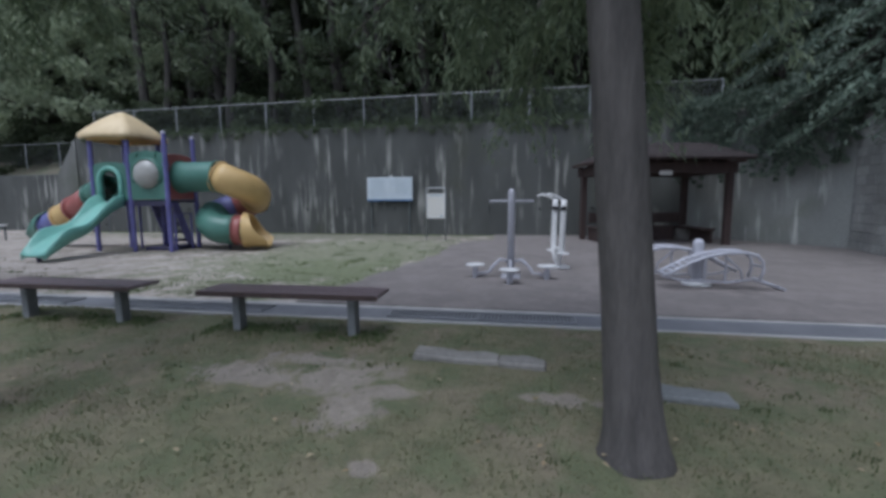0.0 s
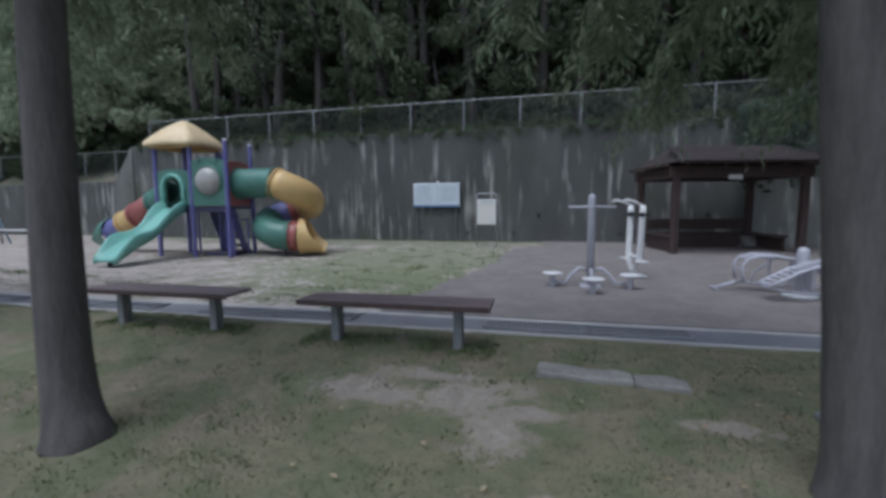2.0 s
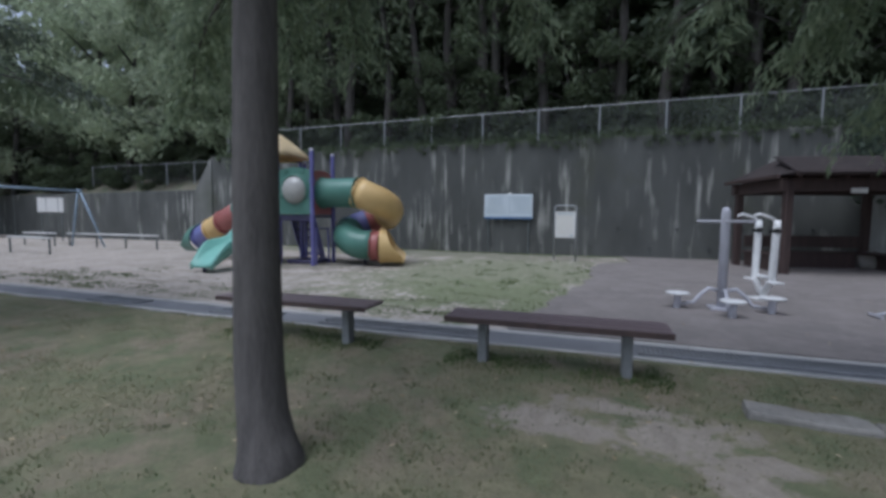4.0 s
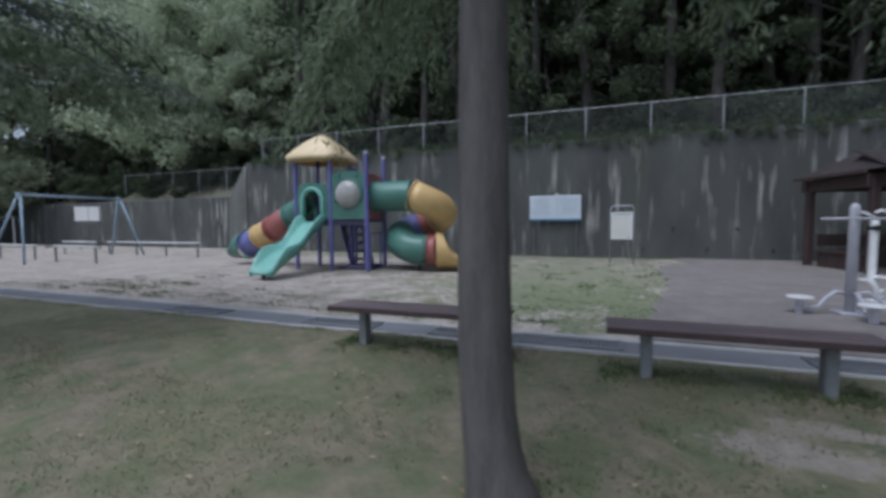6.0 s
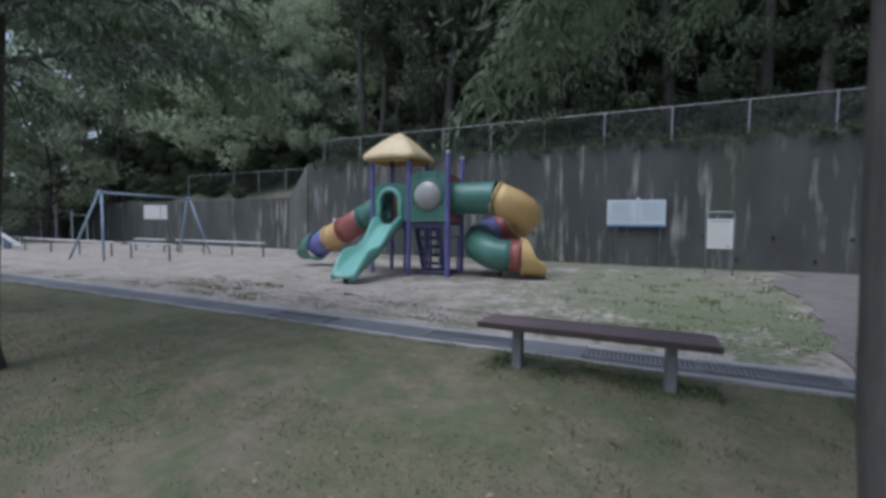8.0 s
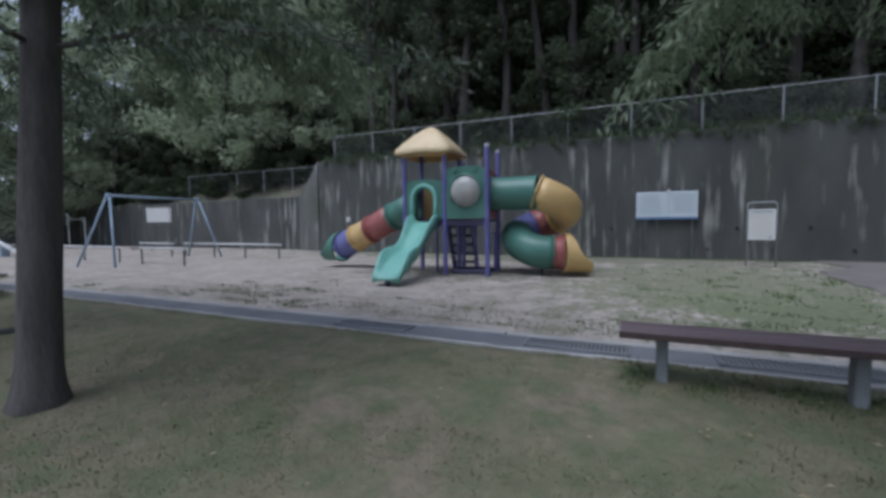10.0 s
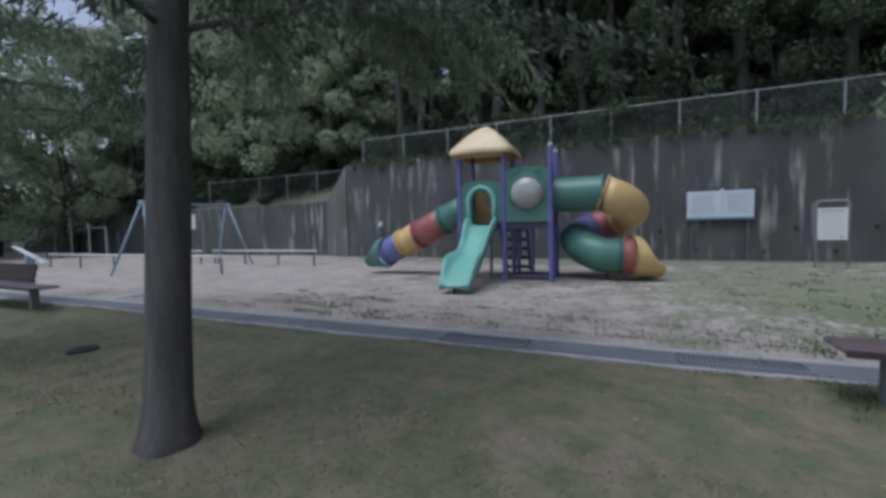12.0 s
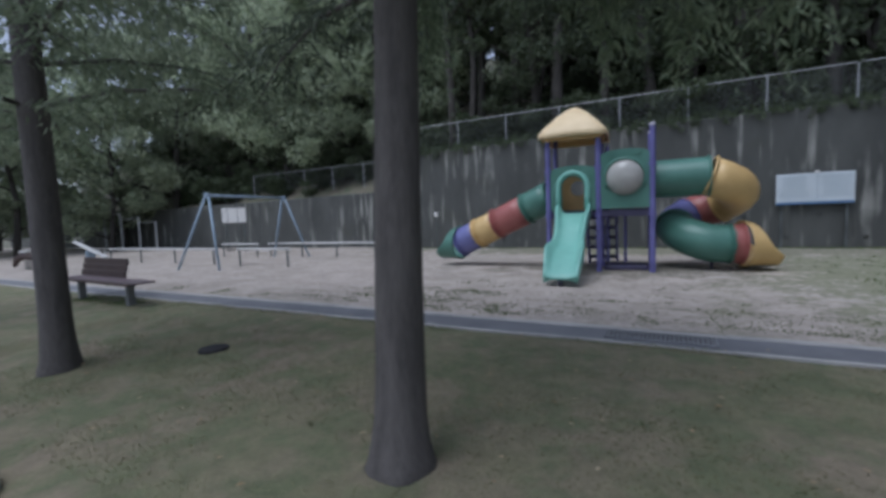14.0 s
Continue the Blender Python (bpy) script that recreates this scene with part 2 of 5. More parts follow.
M_GYM = mat("grey_powder_coat", (0.50, 0.50, 0.55), (0.40, 0.40, 0.44), rough=0.42, scale=5, bump=0.05)
M_GYMW = mat("white_powder_coat", (0.80, 0.80, 0.79), (0.66, 0.66, 0.66), rough=0.4, scale=5, bump=0.05)
M_RUBBER = mat("black_rubber", (0.03, 0.03, 0.032), rough=0.8)
M_WOOD = mat("dark_stained_timber", (0.075, 0.048, 0.042), (0.042, 0.028, 0.026), rough=0.65, scale=2, fine=30, stretch=(8, 8, 1))
M_THATCH = mat("brown_roof_shingle", (0.052, 0.04, 0.039), (0.03, 0.024, 0.024), rough=0.9, scale=3, fine=30)
M_BARK = mat("grey_brown_bark", (0.128, 0.116, 0.11), (0.07, 0.064, 0.061), rough=0.95, scale=3, fine=18, stretch=(4, 4, 0.7), bump=1.0)
M_BARKFAR = mat("dark_bark", (0.075, 0.068, 0.06), (0.04, 0.036, 0.032), rough=0.95, scale=2, fine=12, stretch=(3, 3, 0.6), bump=0.6)
M_SIGN = mat("pale_blue_sign_face", (0.60, 0.66, 0.70), (0.52, 0.58, 0.62), rough=0.35, scale=2, bump=0.02)
M_SIGNTXT = mat("sign_print", (0.33, 0.42, 0.47), (0.28, 0.36, 0.40), rough=0.4)
M_SIGNBLUE = mat("sign_blue_edge", (0.10, 0.20, 0.36), (0.08, 0.15, 0.28), rough=0.4)
M_WHITE = mat("white_board", (0.74, 0.73, 0.70), (0.66, 0.65, 0.62), rough=0.4, scale=2, bump=0.02)
M_CREAMP = mat("cream_panel", (0.70, 0.66, 0.54), (0.62, 0.58, 0.46), rough=0.4)
M_SWING = mat("pale_blue_paint", (0.31, 0.40, 0.49), (0.23, 0.31, 0.39), rough=0.45, scale=5)
M_RAIL = mat("pale_pipe_paint", (0.66, 0.66, 0.64), (0.52, 0.52, 0.51), rough=0.45)
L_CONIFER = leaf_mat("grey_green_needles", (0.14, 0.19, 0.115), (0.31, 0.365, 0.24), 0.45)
# darker copy of the needles above: backlit crown shade put into the colour
L_SHADE = leaf_mat("shaded_conifer_needles", (0.06, 0.082, 0.055), (0.13, 0.16, 0.11), 0.25)
L_CEDAR = leaf_mat("blue_green_needles", (0.08, 0.12, 0.09), (0.235, 0.295, 0.225), 0.45)
L_WOODS = leaf_mat("dark_green_leaves", (0.064, 0.086, 0.048), (0.105, 0.136, 0.072), 0.45)
L_LIGHT = leaf_mat("pale_green_leaves", (0.30, 0.355, 0.24), (0.41, 0.465, 0.32), 0.55)
L_GRASS = leaf_mat("lawn_grass_blades", (0.175, 0.185, 0.10), (0.27, 0.255, 0.16), 0.5)
L_WEED = leaf_mat("green_weeds", (0.09, 0.14, 0.045), (0.16, 0.21, 0.085))
L_CLOVER = leaf_mat("lawn_clover", (0.12, 0.165, 0.07), (0.185, 0.215, 0.11), 0.45)
L_FALLEN = leaf_mat("dry_fallen_leaves", (0.30, 0.20, 0.10), (0.52, 0.44, 0.30))


# ---- mesh helpers ----
def link_mesh(name, me, material, parent=None, label="", smooth=False):
    if material:
        me.materials.append(material)
    if smooth:
        me.polygons.foreach_set("use_smooth", [True] * len(me.polygons))
    ob = new(name, me)
    if parent:
        ob.parent = parent
    if label:
        ob["label"] = label
    return ob


def part(name, bm, material, parent=None, label="", smooth=False):
    """Links a bmesh as one mesh object under a thing or a part."""
    me = bpy.data.meshes.new(name)
    bm.normal_update()
    bm.to_mesh(me)
    bm.free()
    return link_mesh(name, me, material, parent, label, smooth)


def raw(name, verts, faces, material, parent=None, label="", smooth=False):
    me = bpy.data.meshes.new(name)
    me.from_pydata([tuple(v) for v in verts], [], [tuple(f) for f in faces])
    me.update()
    return link_mesh(name, me, material, parent, label, smooth)


def thing(name, m, label, category, group="", kind=""):
    ob = new(name)
    ob.empty_display_size = 0.1
    ob.matrix_basis = m
    return tagged(ob, label, category, group, kind)


def box(c, s, bevel=0.008, bm=None, rot=None, segs=1):
    bm = bm or bmesh.new()
    mt = Matrix.Translation(c) @ (rot or Matrix.Identity(4)) @ Matrix.Diagonal((*s, 1))
    vs = bmesh.ops.create_cube(bm, size=1, matrix=mt)["verts"]
    if bevel:
        es = {e for v in vs for e in v.link_edges}
        bmesh.ops.bevel(bm, geom=list(es), offset=bevel, segments=segs, affect="EDGES", profile=0.5)
    return bm


def rod(p0, p1, r0, r1=None, seg=12, bm=None, caps=True):
    bm = bm or bmesh.new()
    p0, p1 = Vector(p0), Vector(p1)
    d = p1 - p0
    mt = Matrix.Translation((p0 + p1) / 2) @ d.to_track_quat("Z", "Y").to_matrix().to_4x4()
    bmesh.ops.create_cone(bm, cap_ends=caps, segments=seg, radius1=r0, radius2=r0 if r1 is None else r1, depth=d.length, matrix=mt)
    return bm


def sweep(points, radii, seg=14, bm=None, closed_ends=True):
    """A round pipe along points, with a frame carried along so that it does not twist."""
    bm = bm or bmesh.new()
    pts = [Vector(p) for p in points]
    if isinstance(radii, (int, float)):
        radii = [radii] * len(pts)
    rings, up = [], None
    for i, p in enumerate(pts):
        t = (pts[min(i + 1, len(pts) - 1)] - pts[max(i - 1, 0)]).normalized()
        if up is None:
            up = t.orthogonal().normalized()
        up = (up - t * up.dot(t)).normalized()
        side = t.cross(up)
        rings.append([bm.verts.new(p + float(radii[i]) * (math.cos(a) * up + math.sin(a) * side)) for a in [2 * math.pi * k / seg for k in range(seg)]])
    for a, b in zip(rings, rings[1:]):
        for k in range(seg):
            bm.faces.new((a[k], a[(k + 1) % seg], b[(k + 1) % seg], b[k]))
    if closed_ends:
        bm.faces.new(list(reversed(rings[0])))
        bm.faces.new(rings[-1])
    return bm


def shell(points, r, wall=0.025, seg=24):
    """A hollow pipe: outer and inner skin joined by rims."""
    bm = sweep(points, r, seg, closed_ends=False)
    n0 = len(bm.verts)
    sweep(points, r - wall, seg, bm, closed_ends=False)
    bm.verts.ensure_lookup_table()
    bm.faces.ensure_lookup_table()
    for f in list(bm.faces)[len(bm.faces) // 2:]:
        f.normal_flip()
    last = n0 - seg
    for k in range(seg):
        j = (k + 1) % seg
        v = bm.verts
        bm.faces.new((v[j], v[k], v[n0 + k], v[n0 + j]))
        bm.faces.new((v[last + k], v[last + j], v[n0 + last + j], v[n0 + last + k]))
    return bm


def arc_pts(c, r, a0, a1, n, z=0.0):
    return [Vector((c[0] + r * math.cos(radians(a0 + (a1 - a0) * i / n)), c[1] + r * math.sin(radians(a0 + (a1 - a0) * i / n)), z)) for i in range(n + 1)]


def prism(poly, z0, z1, name, material, parent=None, label=""):
    """A slab with the given outline."""
    n = len(poly)
    vs = [(x, y, z0) for x, y in poly] + [(x, y, z1) for x, y in poly]
    fs = [tuple(range(n - 1, -1, -1)), tuple(range(n, 2 * n))] + [(i, (i + 1) % n, n + (i + 1) % n, n + i) for i in range(n)]
    return raw(name, vs, fs, material, parent, label)


# ---- ground ----
def ground_grid(name, xs, ys, height, material, slide=None):
    idx, verts, faces = {}, [], []
    for j, y in enumerate(ys):
        for i, x in enumerate(xs):
            idx[i, j] = len(verts)
            verts.append((x, y + (slide(x, y) if slide else 0), height(x, y)))
    for j in range(len(ys) - 1):
        for i in range(len(xs) - 1):
            faces.append((idx[i, j], idx[i + 1, j], idx[i + 1, j + 1], idx[i, j + 1]))
    return raw(name, verts, faces, material, smooth=True)


def span(a, b, step):
    k = max(1, round((b - a) / step))
    return [a + (b - a) * i / k for i in range(k + 1)]


def bumps(x, y, size, depth):
    return depth * noise.noise((x / size, y / size, 0.3))


g = raw("ground", [(-900, -900, -0.36), (900, -900, -0.36), (900, 900, -0.36), (-900, 900, -0.36)], [(0, 1, 2, 3)], M_FOREST)
tagged(g, "flat earth reaching to the horizon", "ground", kind="structure")

def drain_dy(x):
    """The drain strip runs a little askew to the wall."""
    return 0.024 * min(max(x, -7.0), 3.0)


def lawn_z(x, y):
    return bumps(x, y, 1.6, 0.03) + bumps(x, y, 0.35, 0.012) - 0.045 * min(max(4.2 - y, 0), 5.5)


lawn = ground_grid("lawn", span(-32, 7.2, 0.2), span(-9, 4.33, 0.2),
                   lambda x, y: lawn_z(x, y) - (0.015 if y > 4.2 else 0), M_LAWN, slide=lambda x, y: drain_dy(x) * min(max(y - 2.3, 0), 2.0) / 2.0)
tagged(lawn, "worn mown lawn with thin and bare places", "lawn", kind="structure")
sand = ground_grid("sand_area", span(-60, -0.3, 0.3), span(4.93, 15.7, 0.3), lambda x, y: bumps(x, y, 1.5, 0.02) - 0.005, M_SAND,
                   slide=lambda x, y: drain_dy(x) * max(0, 7.0 - y) / 2.0)
tagged(sand, "pale trampled sandy soil of the playground", "sand", kind="structure")


def paving_edge(y):
    return float(np.interp(y, (4.8, 5.6, 6.2, 7.0, 8.4, 9.6, 11.4, 12.6), (-2.88, -2.72, -2.6, -2.48, -2.2, -2.02, -2.05, -1.9))) + 0.05 * math.sin(y * 5.3) + 0.03 * math.sin(y * 13.0)


pave_poly = [(paving_edge(y), y) for y in [4.86] + span(5.1, 12.6, 0.25)] + [(-1.7, 12.9), (-1.0, 13.6), (-1.2, 15.5), (5.2, 15.5), (8.2, 12.4), (7.2, 5.0)]
pv = prism(pave_poly, -0.1, 0.022, "pavement", M_PAVE)
tagged(pv, "worn brownish grey paving under the exercise machines", "pavement", kind="structure")
# ---- drain channel with kerbs ----
for y0, y1, nm in ((4.33, 4.38, "kerb_near"), (4.83, 4.93, "kerb_far")):
    for x in span(-34, 7, 1.0)[:-1]:
        kb = part("kerb", box((0, 0, 0), (0.998, y1 - y0, 0.12), 0.006), M_KERB)
        kb.matrix_basis = pose(x + 0.5, (y0 + y1) / 2 + drain_dy(x + 0.5), -0.055 + 0.004 * math.sin(x * 3), 0, 0, math.degrees(drain_dy(x + 1) - drain_dy(x)))
        tagged(kb, "pale concrete kerb stone beside the drain strip", "kerb", group=nm, kind="structure")
gt = prism([(x, 4.38 + drain_dy(x)) for x in (-34, -7, 3, 7.2)] + [(x, 4.83 + drain_dy(x)) for x in (7.2, 3, -7, -34)], -0.1, -0.004, "gutter_strip", M_GUTTER)
tagged(gt, "dark grey concrete drain strip along the lawn", "drain strip", kind="structure")


def grate(x):
    gr = thing("drain_grate", pose(x, 4.605 + drain_dy(x), 0.0, 0, 0, 1.3 if x > -7 else 0), "galvanised bar grate set in the drain strip", "grate", group="drain grates")
    part("pit", box((0, 0, 0.0), (0.96, 0.26, 0.006), 0), M_PIT, gr)
    fb = bmesh.new()
    for s in (-1, 1):
        box((0, s * 0.14, 0.008), (1.0, 0.025, 0.02), 0.002, fb)
        box((s * 0.49, 0, 0.008), (0.02, 0.26, 0.02), 0.002, fb)
    part("grate_frame", fb, M_GRATE, gr)
    bar = bpy.data.meshes.new("bar")
    b = box((0, 0, 0), (0.02, 0.26, 0.018), 0)
    b.to_mesh(bar)
    b.free()
    bar.materials.append(M_GRATE)
    for k in range(24):
        o = new("bar", bar)
        o.parent, o.location = gr, (-0.46 + k * 0.04, 0, 0.009)
    return gr


for x in (-1.0, 0.01, -4.5, -3.49, -6.2, -8.6):
    grate(x)

# ---- retaining walls ----
MAIN = [(-18.8, 15.4), (5.0, 15.4), (7.75, 12.3), (7.1, 8.6), (6.9, -9.0)]


def wall_run(name, a, b, ha, hb, thick, material, label, drop=0.0):
    a, b = Vector((*a, 0)), Vector((*b, 0))
    d = (b - a).normalized()
    out = Vector((-d.y, d.x, 0))
    k = max(2, int((b - a).length / 0.6))
    bm = bmesh.new()
    rows = []
    for i in range(k + 1):
        f = i / k
        p = a.lerp(b, f)
        h = ha + (hb - ha) * f + 0.03 * noise.noise((p.x * 0.7, p.y * 0.7, 3.1))
        rows.append([bm.verts.new(p + out * o + Vector((0, 0, z))) for o, z in ((0, -0.3), (0.0, h * 0.5), (0.0, h - 0.03), (0.03, h), (thick, h), (thick, -0.3))])
    for r, s in zip(rows, rows[1:]):
        for j in range(5):
            bm.faces.new((r[j], s[j], s[j + 1], r[j + 1]))
    bm.faces.new(rows[0])
    bm.faces.new(list(reversed(rows[-1])))
    ob = part(name, bm, material)
    return tagged(ob, label, "wall", kind="structure")


wall_run("wall_north", MAIN[0], MAIN[1], 3.95, 3.92, 0.35, M_WALL, "tall stained concrete retaining wall with pale lime runs")
wall_run("wall_corner", MAIN[1], MAIN[2], 3.92, 3.6, 0.35, M_WALL_PALE, "pale weathered concrete retaining wall at the corner")
wall_run("wall_east", MAIN[2], MAIN[3], 3.6, 3.4, 0.35, M_WALL_PALE, "pale block-marked retaining wall")
wall_run("wall_east_end", MAIN[3], MAIN[4], 3.4, 3.0, 0.35, M_WALL_PALE, "weathered retaining wall running on beside the lawn")
wall_run("wall_west", (-62, 16.4), (-18.6, 15.75), 2.3, 2.5, 0.3, M_WALL, "lower dark concrete retaining wall")

def block_courses(wall, a, b, h):
    """Rough blocks, a little proud of the wall's face, in broken courses."""
    a, b = Vector((*a, 0)), Vector((*b, 0))
    d = (b - a).normalized()
    turn = math.degrees(math.atan2(d.y, d.x))
    rnd = random.Random(12)
    meshes = []
    for w in (0.30, 0.42, 0.54):
        bm = box((0, 0, 0), (w - 0.016, 0.05, 0.204), 0.008)
        me = bpy.data.meshes.new("block")
        bm.to_mesh(me)
        bm.free()
        me.materials.append(M_BLOCK)
        meshes.append((w, me))
    z, length = 0.12, (b - a).length
    while z < h - 0.1:
        x = rnd.uniform(0.0, 0.2)
        while True:
            w, me = rnd.choice(meshes)
            if x + w > length:
                break
            o = new("block", me)
            o.parent = wall
            p = a + d * (x + w / 2) + Vector((d.y, -d.x, 0)) * rnd.uniform(-0.012, 0.0)
            o.matrix_basis = pose(p.x, p.y, z, 0, 0, turn)
            x += w
        z += 0.22


block_courses(bpy.data.objects["wall_east"], MAIN[2], MAIN[3], 3.4)
# sloping end of the tall wall
ends = raw("wall_end", [(-19.9, 15.35, -0.2), (-18.8, 15.35, -0.2), (-18.8, 15.35, 3.93), (-19.9, 15.35, 2.35), (-19.9, 15.8, -0.2), (-18.8, 15.8, -0.2), (-18.8, 15.8, 3.93), (-19.9, 15.8, 2.35)],
           [(0, 1, 2, 3), (5, 4, 7, 6), (0, 3, 7, 4), (3, 2, 6, 7), (1, 5, 6, 2)], M_WALL_END)
tagged(ends, "streaked grey sloping end of the tall concrete wall", "wall", kind="structure")


def bank(name, line, levels):
    """A slope of earth that rises outwards from a wall's top."""
    pts = [Vector((*p, 0)) for p in line]
    norms = []
    for i in range(len(pts)):
        d = (pts[min(i + 1, len(pts) - 1)] - pts[max(i - 1, 0)]).normalized()
        norms.append(Vector((-d.y, d.x, 0)))
    verts, faces, n = [], [], len(pts)
    for off, h in levels:
        for p, q in zip(pts, norms):
            v = p + q * off
            verts.append((v.x, v.y, h + (bumps(v.x, v.y, 3.0, 0.35) if off > 1 else 0)))
    for j in range(len(levels) - 1):
        for i in range(n - 1):
            faces.append((j * n + i, j * n + i + 1, (j + 1) * n + i + 1, (j + 1) * n + i))
    ob = raw(name, verts, faces, M_FOREST, smooth=True)
    return tagged(ob, "dark wooded hillside above the retaining wall", "hillside", kind="structure")


bank("hillside", [(x, 15.4) for x in span(-18.8, 5.0, 1.5)] + [(7.75, 12.3), (7.4, 10.4), (7.1, 8.6), (7.0, 0), (6.9, -9)],
     ((0.2, 3.3), (0.34, 3.75), (1.5, 3.95), (4, 5.0), (9, 7.6), (18, 12.5), (40, 22), (60, 24)))
bank("hillside_west", [(x, 15.75 + (-18.6 - x) * 0.015) for x in reversed(span(-18.6, -62, -1.5))] + [(-18.3, 15.75)],
     ((0.15, 2.0), (0.3, 2.3), (1.2, 2.6), (4, 4.4), (9, 7.4), (18, 12.5), (40, 22), (60, 24)))

# ---- chain-link fence on the wall ----
def mesh_panel(w, h, step=0.11, r=0.004):
    """Diagonal wires of a chain-link panel, as thin three-sided rods."""
    verts, faces = [], []

    def wire(a, b):
        d = (b - a).normalized()
        s = Vector((-d.z, 0, d.x)) * r
        n0 = len(verts)
        for p in (a, b):
            verts.extend([p + s, p - s * 0.5 + Vector((0, r, 0)), p - s * 0.5 - Vector((0, r, 0))])
        for k in range(3):
            j = (k + 1) % 3
            faces.append((n0 + k, n0 + j, n0 + 3 + j, n0 + 3 + k))

    for k in range(int((w + h) / step) + 1):
        c = k * step
        x0, z0 = (c, 0) if c <= w else (w, c - w)
        x1, z1 = (0, c) if c <= h else (c - h, h)
        if abs(x0 - x1) > 0.02:
            wire(Vector((x0, 0, z0)), Vector((x1, 0, z1)))
            wire(Vector((w - x0, 0, z0)), Vector((w - x1, 0, z1)))
    return verts, faces


PV, PF = mesh_panel(1.94, 0.98)
panel_mesh = bpy.data.meshes.new("wire_mesh")
panel_mesh.from_pydata([tuple(v) for v in PV], [], PF)
panel_mesh.materials.append(M_WIRE)


def fence(name, x0, x1, y, z, h, label):
    fe = thing(name, pose(x0, y, z), label, "fence")
    n = round((x1 - x0) / 2)
    for k in range(n + 1):
        part("post", rod((2 * k, 0, -0.15), (2 * k, 0, h + 0.03), 0.026, seg=8), M_FENCE, fe)
    for k in range(n):
        part("top_rail", rod((2 * k, 0, h), (2 * k + 2, 0, h + 0.0), 0.018, seg=8), M_FENCE, fe)
        o = new("wire_mesh", panel_mesh)
        o.parent, o.location = fe, (2 * k + 0.03, 0, 0.02)
    return fe


fence("chain_link_fence", -18.0, 6.0, 15.62, 3.95, 1.05, "galvanised chain-link fence with steel posts along the wall top")
fence("chain_link_fence", -30.0, -20.0, 17.2, 3.05, 1.0, "old chain-link fence half hidden by leaves")


# ---- weep pipes in the wall ----
def weep_pipe(x, z, y=15.4):
    wp = thing("weep_pipe", pose(x, y, z), "short black plastic drain pipe in the concrete wall", "pipe", group="weep pipes in the wall")
    part("pipe_ring", shell([(0, 0.05, 0), (0, -0.03, 0)], 0.045, 0.008, 12), M_RUBBER, wp)
    part("pipe_bore", rod((0, 0.02, 0), (0, 0.03, 0), 0.036, seg=10), M_DARK, wp)


for k in range(13):
    weep_pipe(-17.6 + 1.72 * k + 0.06 * math.sin(k * 4), 0.31)
    weep_pipe(-16.99 + 1.74 * k, 0.95)


# ---- benches ----
def bench(m, label, w=1.82, back=False):
    be = thing("bench", m, label, "bench", group="benches along the lawn")
    for k in range(3):
        part("seat_board", box((0, -0.13 + 0.13 * k, 0.39), (w, 0.127, 0.035), 0.008, segs=2), M_SEAT, be)
    part("seat_edge", box((0, -0.1995, 0.382), (w, 0.01, 0.05), 0.003), M_WOOD, be, "dark front edge")
    for s in (-1, 1):
        bm = bmesh.new()
        top, low = [(-0.04, -0.05), (0.04, -0.05), (0.04, 0.07), (-0.04, 0.07)], [(-0.042, -0.05), (0.042, -0.05), (0.042, 0.07), (-0.042, 0.07)]
        vt = [bm.verts.new((x, y, 0.371)) for x, y in top]
        vb = [bm.verts.new((x, y, -0.06)) for x, y in low]
        bm.faces.new(vt)
        bm.faces.new(vb[::-1])
        for k in range(4):
            bm.faces.new((vb[k], vb[(k + 1) % 4], vt[(k + 1) % 4], vt[k]))
        bmesh.ops.bevel(bm, geom=list(bm.edges), offset=0.01, segments=1, affect="EDGES")
        lg = part("leg", bm, M_LEG, be, "grey concrete leg")
        lg.location = (s * 0.6 * w / 1.82, 0, 0)
    if back:
        for k in range(3):
            part("back_board", box((-0.55, 0.22 + 0.03 * k, 0.46 + 0.115 * k), (w * 0.62, 0.035, 0.125), 0.008), M_WOOD, be)
        for s in (-1, 1):
            part("back_bracket", box((-0.55 + s * 0.7, 0.29, 0.55), (0.05, 0.03, 0.4), 0.004), M_LEG, be)
    return be


bench(pose(-2.23, 3.80, 0.005, 0, 0, 2.0), "backless bench with brown boards on grey concrete legs")
bench(pose(-4.86, 3.79, 0.005, 0, 0, 1.5), "backless bench with brown boards on grey concrete legs")
bench(pose(-17.65, 3.75, 0, 0, 0, -3.0), "brown bench with a low boarded back, standing far along the lawn", w=2.9, back=True)


